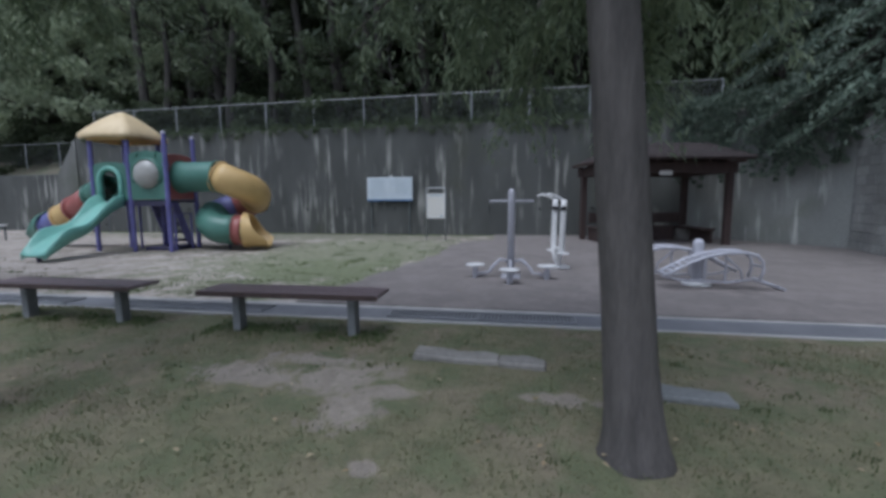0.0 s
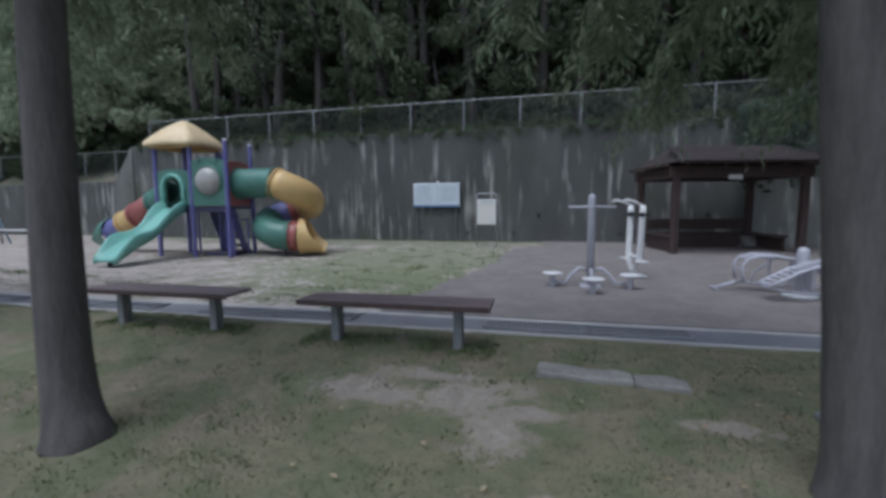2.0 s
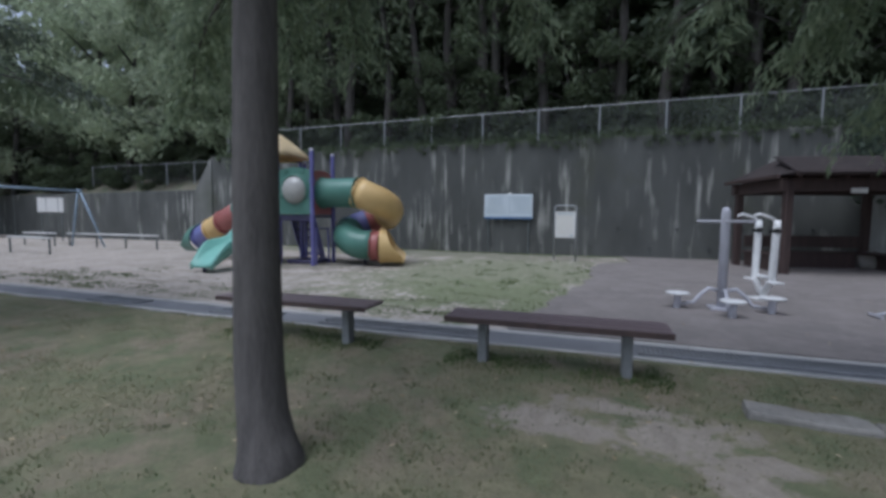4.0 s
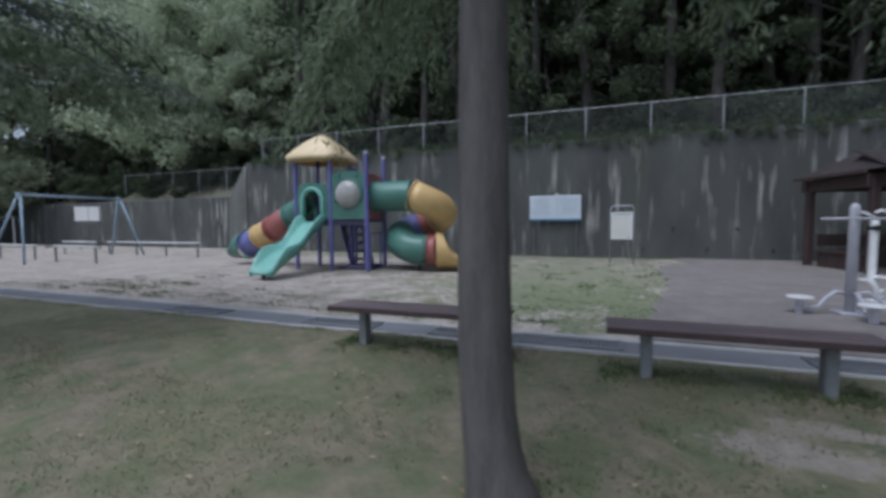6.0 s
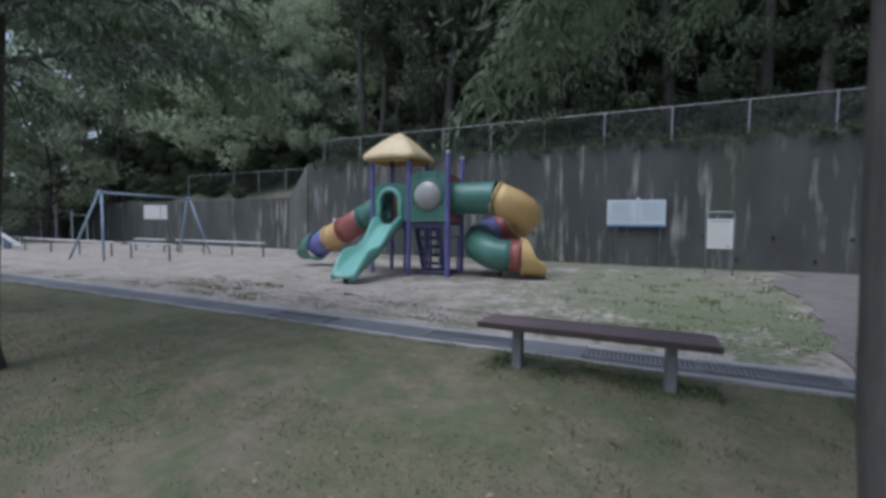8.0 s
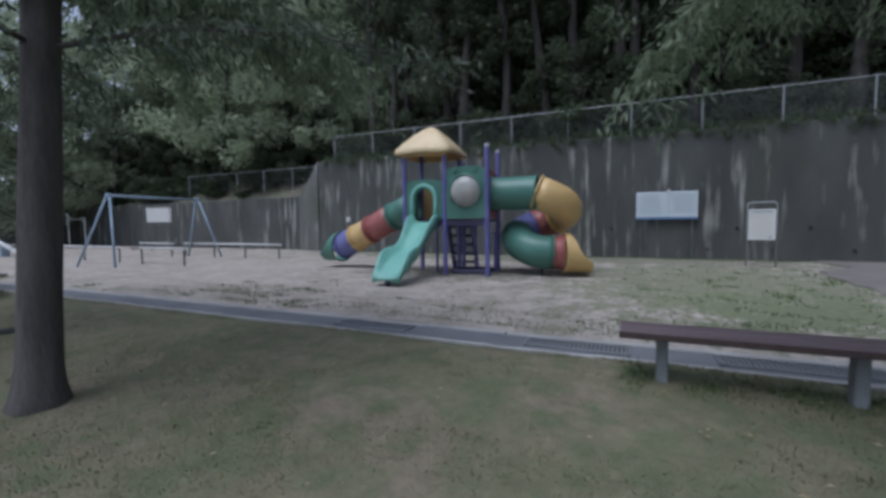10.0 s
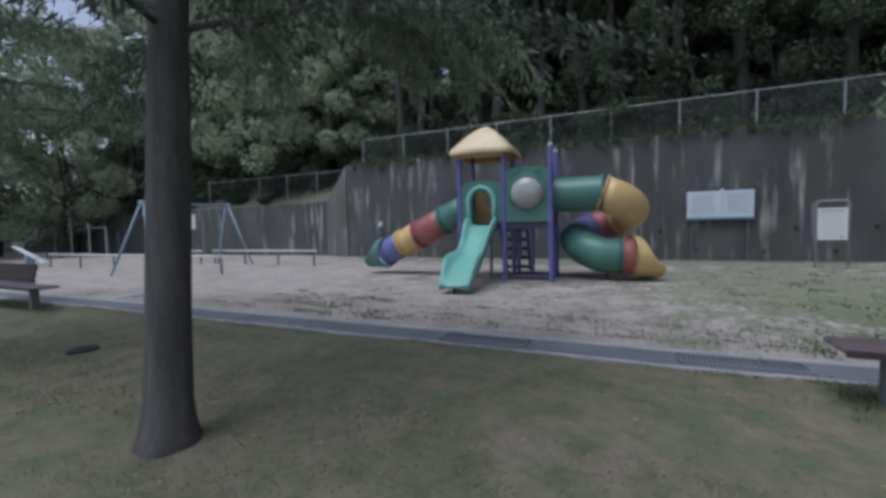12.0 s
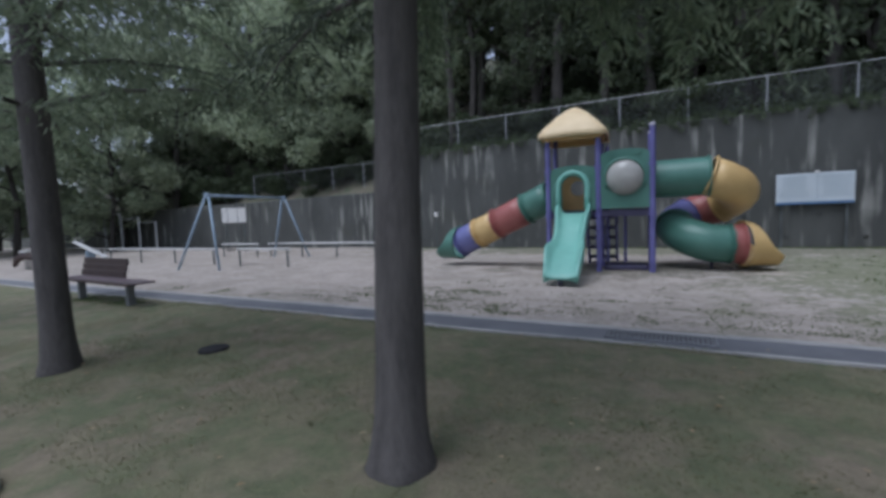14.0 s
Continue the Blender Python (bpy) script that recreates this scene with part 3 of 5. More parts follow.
# ---- play tower ----
def play_tower():
    px, py = (-10.95, -9.92, -8.9), (9.4, 10.42)
    cx, cy = -9.92, 9.91
    tw = thing("play_tower", pose(-9.864, 9.812, 0, 0, 0, 3.94), "plastic play tower with yellow roof, teal slide and tube slides", "playground")
    xs, ys = [x - cx for x in px], [y - cy for y in py]
    ZD = 0.10
    heights = {(0, 0): 3.0, (1, 0): 3.0, (0, 1): 3.0, (1, 1): 3.0, (2, 0): 2.94, (2, 1): 2.94}
    for (i, j), h in heights.items():
        p = part("post", rod((xs[i], ys[j], -0.1), (xs[i], ys[j], h), 0.055, seg=16), M_POST, tw, "violet blue steel post", smooth=False)
        bm = bmesh.new()
        bmesh.ops.create_uvsphere(bm, u_segments=14, v_segments=8, radius=0.06, matrix=Matrix.Translation((xs[i], ys[j], h)))
        if i == 2:
            part("post_cap", bm, M_CAP, p, "pale rounded plastic cap", True)
        else:
            bm.free()
        for zc in (1.18, 2.18):
            part("collar", rod((xs[i], ys[j], zc - 0.05), (xs[i], ys[j], zc + 0.05), 0.07, seg=16), M_POST, p)
    # an extra low post beside the roof
    p = part("post", rod((xs[1] + 0.12, ys[1] + 0.03, 0), (xs[1] + 0.12, ys[1] + 0.03, 2.75), 0.045, seg=14), M_POST, tw)
    bm = bmesh.new()
    bmesh.ops.create_uvsphere(bm, u_segments=12, v_segments=7, radius=0.052, matrix=Matrix.Translation((xs[1] + 0.12, ys[1] + 0.03, 2.75)))
    part("post_cap", bm, M_CAP, p, "pale rounded plastic cap", True)
    for i in (0, 1):
        part("deck", box(((xs[i] + xs[i + 1]) / 2, 0, 1.17 + ZD), (1.0, 1.0, 0.07), 0.01), M_DECK, tw, "dark violet metal deck")
        part("deck_skirt", box(((xs[i] + xs[i + 1]) / 2, ys[0], 1.1 + ZD), (0.9, 0.03, 0.1), 0.006), M_DECK, tw)
    # roof: a four-sided tent with a rolled edge
    rx = (xs[0] + xs[1]) / 2
    bm = bmesh.new()
    prof = ((0.79, 2.85), (0.815, 2.90), (0.80, 2.98), (0.62, 3.15), (0.40, 3.35), (0.19, 3.50), (0.06, 3.565), (0.0, 3.575))
    rings = []
    nseg = 32
    for r, z in prof[:-1]:
        ring = []
        for k in range(nseg):
            a = 2 * math.pi * k / nseg + math.pi / 4
            c, s = math.cos(a), math.sin(a)
            sq = 1.0 / max(abs(c), abs(s))
            f = r * (0.9 * sq + 0.1 * 1.12) * 0.86
            sag = -0.012 * math.cos(4 * (a - math.pi / 4)) * (1 if z < 3.05 else 0.3)
            ring.append(bm.verts.new((rx + f * c, f * s, z + sag)))
        rings.append(ring)
    tip = bm.verts.new((rx, 0, prof[-1][1]))
    for a, b in zip(rings, rings[1:]):
        for k in range(nseg):
            bm.faces.new((a[k], a[(k + 1) % nseg], b[(k + 1) % nseg], b[k]))
    for k in range(nseg):
        bm.faces.new((rings[-1][k], rings[-1][(k + 1) % nseg], tip))
    ro = part("roof", bm, M_CREAM, tw, "bleached yellow plastic tent roof", True)
    md = ro.modifiers.new("thick", "SOLIDIFY")
    md.thickness = 0.03
    # inner band under the roof
    bm = bmesh.new()
    for s in (-1, 1):
        box((rx, s * 0.56, 2.86), (1.12, 0.03, 0.13), 0.01, bm)
        box((rx + s * 0.56, 0, 2.86), (0.03, 1.09, 0.13), 0.01, bm)
    part("roof_band", bm, M_YELLOW, tw, "yellow plastic band under the roof")

    def panel(name, w, h, z0, hole, material, where, label, round_hole=None):
        """A moulded panel with an arched or round opening."""
        outer = [(-w / 2, 0), (w / 2, 0), (w / 2, h - 0.1)] + [(0.5 * w * math.cos(radians(a)) * 0.98, h - 0.1 + 0.1 * math.sin(radians(a))) for a in range(15, 180, 15)] + [(-w / 2, h - 0.1)]
        if round_hole:
            hx, hz, hr = round_hole
            inner = [(hx + hr * math.cos(radians(a)), hz + hr * math.sin(radians(a))) for a in range(0, 360, 15)]
        else:
            hw, hh = hole
            inner = [(-hw / 2, 0.0), (hw / 2, 0.0), (hw / 2, hh - hw / 2)] + [(hw / 2 * math.cos(radians(a)), hh - hw / 2 + hw / 2 * math.sin(radians(a))) for a in range(20, 180, 20)] + [(-hw / 2, hh - hw / 2)]
        bm = bmesh.new()
        def loop(pts, y):
            vs = [bm.verts.new((x, y, z)) for x, z in pts]
            return [bm.edges.new((vs[k], vs[(k + 1) % len(vs)])) for k in range(len(vs))]
        es = loop(outer, 0) + loop(inner, 0)
        bmesh.ops.triangle_fill(bm, use_beauty=True, edges=es)
        ext = bmesh.ops.extrude_face_region(bm, geom=list(bm.faces))
        bmesh.ops.translate(bm, vec=(0, 0.05, 0), verts=[v for v in ext["geom"] if isinstance(v, bmesh.types.BMVert)])
        bmesh.ops.recalc_face_normals(bm, faces=list(bm.faces))
        ob = part(name, bm, material, tw, label)
        ob.matrix_basis = where
        return ob

    lx, mx = (xs[0] + xs[1]) / 2, (xs[1] + xs[2]) / 2
    ph = panel("slide_panel", 0.92, 0.95, 1.21, (0.46, 0.72), M_GREEN, pose(lx, ys[0] - 0.025, 1.21 + ZD), "green panel with an arched way to the slide")
    hood = [(0.30 * math.cos(radians(a)), 0, 0.47 + 0.33 * math.sin(radians(a))) for a in range(-5, 186, 10)]
    part("hood", sweep([(-0.3, -0.02, 0.0)] + [(-0.3, -0.02, 0.3)] + [(x, -0.02, z) for x, y, z in reversed(hood)] + [(0.3, -0.02, 0.3), (0.3, -0.02, 0.0)], 0.055, 10), M_TEAL, ph, "teal moulded arch", True)
    pb = panel("bubble_panel", 0.92, 1.2, 1.2, None, M_GREEN, pose(mx, ys[0] - 0.025, 1.22 + ZD), "green panel with a round window", (0, 0.62, 0.36))
    part("ring", sweep([(0.385 * math.cos(radians(a)), -0.02, 0.62 + 0.385 * math.sin(radians(a))) for a in range(-30, 211, 12)], 0.03, 8), M_GREEN, pb, "", True)
    bm = bmesh.new()
    bmesh.ops.create_uvsphere(bm, u_segments=24, v_segments=14, radius=0.36, matrix=pose(0, 0.02, 0.62, 90, 0, 0) @ Matrix.Diagonal((1, 1, 0.6, 1)))
    bmesh.ops.delete(bm, geom=[v for v in bm.verts if v.co.y > 0.03], context="VERTS")
    part("bubble", bm, M_BUBBLE, pb, "scratched cloudy bubble window", True)
    for k, x in enumerate((-0.25, 0.25)):
        part("knob", rod((x, -0.03, 1.12), (x, 0.03, 1.12), 0.05, seg=12), M_GREEN, pb)
    panel("back_panel", 0.92, 1.15, 1.2, None, M_RED, pose(mx, ys[1] - 0.02, 1.22 + ZD), "faded red panel at the back", (0, 0.6, 0.2))
    panel("back_panel", 0.92, 0.85, 1.2, None, M_YELLOW, pose(lx, ys[1] - 0.02, 1.22 + ZD), "faded yellow panel at the back", (0, 0.5, 0.18))
    panel("tube_panel", 0.92, 1.15, 1.2, None, M_RED, pose(xs[2] - 0.025, 0, 1.22 + ZD, 0, 0, 90), "faded red panel round the tube's mouth", (0.0, 0.57, 0.30))
    panel("tube_panel", 0.92, 0.95, 1.2, None, M_GREEN, pose(xs[0] - 0.025, 0, 1.22 + ZD, 0, 0, 90), "green panel round the tube's mouth", (0.0, 0.42, 0.30))
    # open teal slide with a waved bed
    bm = bmesh.new()
    rows = []
    for i in range(25):
        f = i / 24
        y = ys[0] - 0.02 - 2.05 * f
        z = 1.26 - 1.13 * (f ** 1.03) + 0.055 * math.sin(f * math.pi * 3.1) + (0.05 * max(0, f - 0.86) / 0.14)
        wv = 0.26 + 0.03 * math.sin(f * math.pi * 3.1 + 0.7) + 0.03 * max(0, f - 0.8)
        hgt = 0.17 + 0.05 * math.sin(f * math.pi * 3.1 + 0.4) - 0.09 * max(0, (f - 0.8) / 0.2)
        sec = [(-wv - 0.05, -0.1), (-wv - 0.06, hgt - 0.02), (-wv - 0.03, hgt), (-wv, hgt - 0.02), (-wv + 0.05, 0.03), (-wv + 0.12, 0), (wv - 0.12, 0), (wv - 0.05, 0.03), (wv, hgt - 0.02), (wv + 0.03, hgt), (wv + 0.06, hgt - 0.02), (wv + 0.05, -0.1), (wv - 0.1, -0.05), (-wv + 0.1, -0.05)]
        rows.append([bm.verts.new((lx + 0.02 + a, y, z + b)) for a, b in sec])
    n = len(rows[0])
    for a, b in zip(rows, rows[1:]):
        for k in range(n):
            bm.faces.new((a[k], b[k], b[(k + 1) % n], a[(k + 1) % n]))
    bm.faces.new(rows[0])
    bm.faces.new(rows[-1][::-1])
    bmesh.ops.recalc_face_normals(bm, faces=list(bm.faces))
    sl = part("slide", bm, M_TEAL, tw, "waved teal plastic slide", True)
    part("slide_foot", rod((lx, ys[0] - 1.93, -0.05), (lx, ys[0] - 1.93, 0.12), 0.05, seg=10), M_DECK, sl)
    # right tube: straight, then one full turn downwards, then a flared mouth
    def path(s):
        if s < 0:
            return Vector((xs[2] + 1.05 * (1 + s), 0.02, 1.89))
        a = radians(-90 + 360 * min(s, 1))
        z = 1.89 - 1.35 * (min(s, 1) ** 0.95)
        p = Vector((xs[2] + 1.05 + 0.57 * math.cos(a), 0.59 + 0.57 * math.sin(a), z))
        if s > 1:
            p.x += 0.69 * (s - 1) / 0.2
            p.y += 0.11 * (s - 1) / 0.2
            p.z -= 0.03 * (s - 1) / 0.2
        return p
    for a, b, mtl, lab in ((-1.0, -0.02, M_GREEN, "green tube"), (0.0, 0.40, M_YELLOW, "yellow tube bend"), (0.41, 0.57, M_RED, "red tube bend"), (0.58, 0.74, M_BLUE, "blue tube bend"), (0.75, 1.10, M_GREEN, "green tube bend"), (1.105, 1.16, M_RED, "red tube ring")):
        k = max(3, int(abs(b - a) * 26))
        seg = part("tube_section", shell([path(a + (b - a) * i / k) for i in range(k + 1)], 0.385, 0.03, 28), mtl, tw, lab, True)
        for s in (a, b):
            d = (path(s + 0.01) - path(s - 0.01)).normalized() * 0.02
            part("flange", shell([path(s) - d, path(s) + d], 0.415, 0.05, 28), mtl, seg, "", True)
    e = path(1.165)
    mouth(e, M_YELLOW, tw, 17.0, 0.60, 0.42)
    part("tube_support", rod((e.x - 0.5, 0.2, -0.05), (e.x - 0.5, 0.2, 0.3), 0.03, seg=8), M_DECK, tw)
    # left tube: straight down
    p0, p1 = Vector((xs[0] - 0.02, 0.0, 1.66)), Vector((xs[0] - 3.0, 0.62, 0.36))
    cuts = (0, 0.2, 0.46, 0.64, 0.82)
    for (a, b), mtl, lab in zip(zip(cuts, cuts[1:]), (M_GREEN, M_RED, M_YELLOW, M_BLUE), ("green tube", "red tube", "yellow tube", "blue tube")):
        seg = part("tube_section", shell([p0.lerp(p1, a + (b - a) * i / 3) for i in range(4)], 0.36, 0.03, 28), mtl, tw, lab, True)
        d = (p1 - p0).normalized() * 0.02
        part("flange", shell([p0.lerp(p1, b) - d, p0.lerp(p1, b) + d], 0.39, 0.05, 28), mtl, seg, "", True)
    mouth(p0.lerp(p1, 0.825), M_GREEN, tw, 168.0, 0.55, 0.40)
    # steps and frames under the decks
    for s in (-1, 1):
        part("step_side", box((lx + 0.5 + s * 0.32, ys[1] + 0.36, 0.62), (0.05, 0.24, 1.5), 0.012, rot=pose(0, 0, 0, 24, 0, 0)), M_POST, tw, "violet ladder side")
    for k in range(5):
        part("step", box((lx + 0.5, ys[1] + 0.6 - 0.105 * k, 0.16 + 0.24 * k), (0.6, 0.26, 0.07), 0.015), M_DECK, tw, "dark violet ladder step")
    for i in (0, 1):
        part("deck_leg", rod((xs[i] + 0.5, ys[1] - 0.2, -0.05), (xs[i] + 0.5, ys[1] - 0.2, 1.2), 0.032, seg=10), M_POST, tw, "thin violet pipe under the deck")
    part("base_board", box((mx, 0.1, 0.05), (0.86, 0.8, 0.1), 0.02), M_DECK, tw)
    part("rail_frame", sweep([(xs[2] - 0.03, -0.3, 0), (xs[2] - 0.03, -0.3, 0.95), (xs[2] - 0.03, 0.3, 0.95), (xs[2] - 0.03, 0.3, 0)], 0.03, 8), M_POST, tw, "violet pipe frame under the deck")
    return tw


def mouth(at, material, parent, turn, length, r):
    """The open, flared end of a tube slide: the roof of the tube falls away towards its lip."""
    bm = bmesh.new()
    rows, seg = [], 20
    for i in range(17):
        f = i / 16
        half = radians(float(np.interp(f, (0, 0.22, 0.36, 0.5, 0.65, 0.82, 1.0), (178, 172, 134, 104, 86, 76, 64))))
        rr = r * (1.0 + 0.12 * (1 - f) ** 3)
        zc = -0.04 * f
        ring = []
        for side in (1.0, 0.93):
            rng = range(seg + 1) if side == 1.0 else range(seg, -1, -1)
            for k in rng:
                a = -math.pi / 2 - half + 2 * half * k / seg
                ring.append(bm.verts.new((length * f + 0.03 * f * math.cos(a), rr * side * math.cos(a), zc + rr * side * math.sin(a))))
        rows.append(ring)
    n = len(rows[0])
    for a, b in zip(rows, rows[1:]):
        for k in range(n):
            bm.faces.new((a[k], b[k], b[(k + 1) % n], a[(k + 1) % n]))
    bm.faces.new(rows[0])
    bm.faces.new(rows[-1][::-1])
    bmesh.ops.recalc_face_normals(bm, faces=list(bm.faces))
    ob = part("mouth", bm, material, parent, "flared open end of the tube slide", True)
    ob.matrix_basis = Matrix.Translation(at) @ pose(0, 0, 0, 0, 0, turn)
    return ob


play_tower()


# ---- notice boards ----
def notice_sign():
    sg = thing("notice_board", pose(-4.95, 15.28, 0), "wide pale blue notice board on posts before the concrete wall", "sign")
    part("panel", box((0, 0, 1.66), (1.72, 0.05, 0.86), 0.012), M_SIGN, sg)
    part("lower_band", box((0, -0.027, 1.265), (1.70, 0.008, 0.07), 0.002), M_SIGNBLUE, sg, "blue band")
    part("divider", box((0.06, -0.027, 1.7), (0.012, 0.006, 0.75), 0), M_SIGNTXT, sg)
    part("emblem", rod((0.06, 0, 2.09), (0.06, 0, 2.15), 0.05, seg=12), M_WHITE, sg)
    rnd = random.Random(4)
    for c in (0, 1):
        for k in range(8):
            w = 0.5 + 0.2 * rnd.random()
            part("text_line", box((-0.45 + 0.9 * c, -0.0275, 1.98 - 0.075 * k), (w, 0.005, 0.014), 0), M_SIGNTXT, sg)
    for s in (-1, 1):
        part("post", rod((s * 0.72, 0.05, -0.1), (s * 0.72, 0.05, 2.0), 0.03, seg=10), M_WIRE, sg)
    return sg


def white_board():
    wb = thing("rules_board", pose(-2.85, 13.48, 0), "white rules board in a bent pipe frame", "sign")
    pts = [(-0.31, 0, -0.1), (-0.31, 0, 1.56)] + [(-0.23 - 0.08 * math.cos(radians(a)), 0, 1.56 + 0.08 * math.sin(radians(a))) for a in (30, 60, 90)] + \
          [(0.23 + 0.08 * math.sin(radians(a)), 0, 1.56 + 0.08 * math.cos(radians(a))) for a in (0, 30, 60)] + [(0.31, 0, 1.56), (0.31, 0, -0.1)]
    part("pipe_frame", sweep(pts, 0.022, 10), M_FENCE, wb, "bent grey pipe", True)
    part("panel", box((0, -0.005, 1.07), (0.58, 0.03, 0.78), 0.008), M_WHITE, wb, "white printed panel")
    part("heading", box((0, -0.0225, 1.40), (0.44, 0.004, 0.035), 0), M_SIGNTXT, wb)
    rnd = random.Random(2)
    for k in range(9):
        part("text_line", box((-0.02, -0.0225, 1.31 - 0.06 * k), (0.36 + 0.1 * rnd.random(), 0.004, 0.01), 0), M_CREAMP, wb)
    part("mark", box((0.18, -0.0225, 0.75), (0.07, 0.004, 0.05), 0), M_SIGNTXT, wb)
    return wb


notice_sign()
white_board()


# ---- exercise machines ----
def twister():
    tw = thing("waist_twister", pose(-0.25, 6.98, 0.022), "grey outdoor waist twister with three round foot plates", "exercise machine")
    part("base", box((0, 0, 0.015), (0.3, 0.3, 0.03), 0.006), M_GYM, tw)
    part("pole", sweep([(0, 0, 0.02), (0, 0, 1.30), (0, 0, 1.36), (0, 0, 1.40), (0, 0, 1.415)], [0.057, 0.057, 0.054, 0.04, 0.012], 18), M_GYM, tw, "", True)
    part("handle_bar", sweep([(-0.34, 0, 1.22), (0.34, 0, 1.22)], 0.018, 10), M_GYM, tw, "", True)
    for k in range(3):
        part("handle_stub", sweep([(0, 0, 1.22), (0.0, -0.2, 1.22)], 0.016, 8), M_GYM, tw, "", True) if k == 2 else None
        a = radians((-10, 190, -90)[k])
        d = Vector((math.cos(a), math.sin(a), 0))
        r = 0.52 if k < 2 else 0.5
        pts = [d * 0.05 + Vector((0, 0, 0.26)), d * 0.17 + Vector((0, 0, 0.29)), d * 0.27 + Vector((0, 0, 0.2)), d * 0.36 + Vector((0, 0, 0.08)), d * r + Vector((0, 0, 0.06))]
        arm = part("arm", sweep(pts, 0.024, 10), M_GYM, tw, "bent pipe arm", True)
        c = d * (r + 0.05)
        part("spindle", rod(c + Vector((0, 0, 0.0)), c + Vector((0, 0, 0.2)), 0.045, seg=14), M_GYM, arm)
        part("foot_plate", sweep([c + Vector((0, 0, 0.19)), c + Vector((0, 0, 0.2)), c + Vector((0, 0, 0.215)), c + Vector((0, 0, 0.22))], [0.13, 0.15, 0.15, 0.14], 24), M_GYMW, arm, "round ribbed foot plate", True)
    return tw


def air_walker():
    aw = thing("air_walker", pose(0.56, 8.05, 0.022, 0, 0, -72), "white twin-arm pull machine with a narrow foot", "exercise machine")
    part("base_plate", box((0, 0, 0.02), (0.26, 0.34, 0.04), 0.006), M_GYMW, aw)
    part("foot", sweep([(0, 0, 0.03), (0, 0, 0.14), (0, 0, 0.2)], [0.05, 0.045, 0.03], 12), M_GYMW, aw, "", True)
    for s in (-1, 1):
        lean = 0.19 * s
        arm = part("upright", sweep([(0.04 * s, -0.02, 0.12), (lean, -0.02, 0.32), (lean * 1.05, 0, 1.12), (lean * 1.05, 0, 1.24)], [0.045, 0.052, 0.052, 0.048], 12), M_GYMW, aw, "white upright", True)
        part("handle", sweep([(lean, 0, 1.22), (lean, -0.1, 1.28), (lean, -0.26, 1.33), (lean, -0.34, 1.30)], 0.022, 10), M_GYMW, arm, "bent handle", True)
        part("pivot", rod((lean - 0.07, -0.02, 1.08), (lean + 0.07, -0.02, 1.08), 0.04, seg=14), M_RUBBER, arm, "black pivot")
        part("pedal", box((lean * 1.3, -0.02, 0.30), (0.2, 0.16, 0.03), 0.008), M_GYMW, arm)
    part("cross_piece", rod((-0.2, 0, 0.36), (0.2, 0, 0.36), 0.03, seg=10), M_GYMW, aw)
    return aw


def situp_bench():
    sb = thing("sit_up_bench", pose(2.42, 6.78, 0.022), "grey double sit-up machine with slatted curved boards round a post", "exercise machine")
    part("base", sweep([(0, 0, 0.0), (0, 0, 0.03), (0, 0, 0.06)], [0.2, 0.19, 0.1], 20), M_GYMW, sb, "round base", True)
    part("post", sweep([(0, 0, 0.02), (0, 0, 0.6), (0, 0, 0.65), (0, 0, 0.67)], [0.075, 0.075, 0.06, 0.02], 18), M_GYM, sb, "", True)

    def board(m):
        """A curved slatted board with two side rails, its bent end frame, bottom rail and foot bar."""
        prof = [(-0.86, 0.19), (-0.66, 0.27), (-0.36, 0.39), (-0.05, 0.47), (0.3, 0.52), (0.6, 0.52), (0.80, 0.48), (0.90, 0.40), (0.92, 0.28), (0.86, 0.15)]
        ob = part("board", sweep([(x, -0.15, z) for x, z in prof], 0.024, 8), M_GYM, sb, "curved slatted board", True)
        ob.matrix_basis = m
        part("side_pipe", sweep([(x, 0.15, z) for x, z in prof], 0.024, 8), M_GYM, ob, "", True)
        for k in range(17):
            f = -0.80 + k * 0.1
            z = float(np.interp(f, [p[0] for p in prof[:7]], [p[1] for p in prof[:7]]))
            rise = float(np.interp(f + 0.05, [p[0] for p in prof[:7]], [p[1] for p in prof[:7]])) - z
            part("slat", box((f, 0, z), (0.058, 0.30, 0.014), 0.003, rot=pose(0, 0, 0, 0, -math.degrees(math.atan2(rise, 0.05)), 0)), M_GYM, ob)
        part("end_bar", rod((0.915, -0.15, 0.33), (0.915, 0.15, 0.33), 0.016, seg=8), M_GYM, ob)
        part("bottom_rail", sweep([(-0.84, 0, 0.17), (-0.5, 0, 0.11), (0.4, 0, 0.09), (0.86, 0, 0.14)], 0.018, 8), M_GYM, ob, "", True)
        part("foot_bar", sweep([(0.84, 0, 0.15), (1.05, 0, 0.10), (1.34, 0, 0.03)], 0.026, 8), M_GYM, ob, "", True)
        part("foot_cross", rod((1.33, -0.14, 0.03), (1.33, 0.14, 0.03), 0.02, seg=8), M_GYM, ob)
        part("stay", sweep([(0.25, 0, 0.5), (0.62, 0, 0.26), (0.66, 0, 0.12)], 0.018, 8), M_GYM, ob, "", True)
        part("bracket", box((0.0, 0.13, 0.30), (0.06, 0.16, 0.36), 0.01), M_GYM, ob)
        part("leg", rod((0.34, 0.0, 0.09), (0.34, 0, 0.5), 0.02, seg=8), M_GYM, ob)

    board(pose(0.03, -0.27, 0, 0, 0, 2) @ Matrix.Diagonal((0.69, 1, 1, 1)))
    board(pose(-0.02, 0.30, 0, 0, 0, 180) @ Matrix.Diagonal((0.69, 1, 1, 1)))
    return sb


twister()
air_walker()
situp_bench()


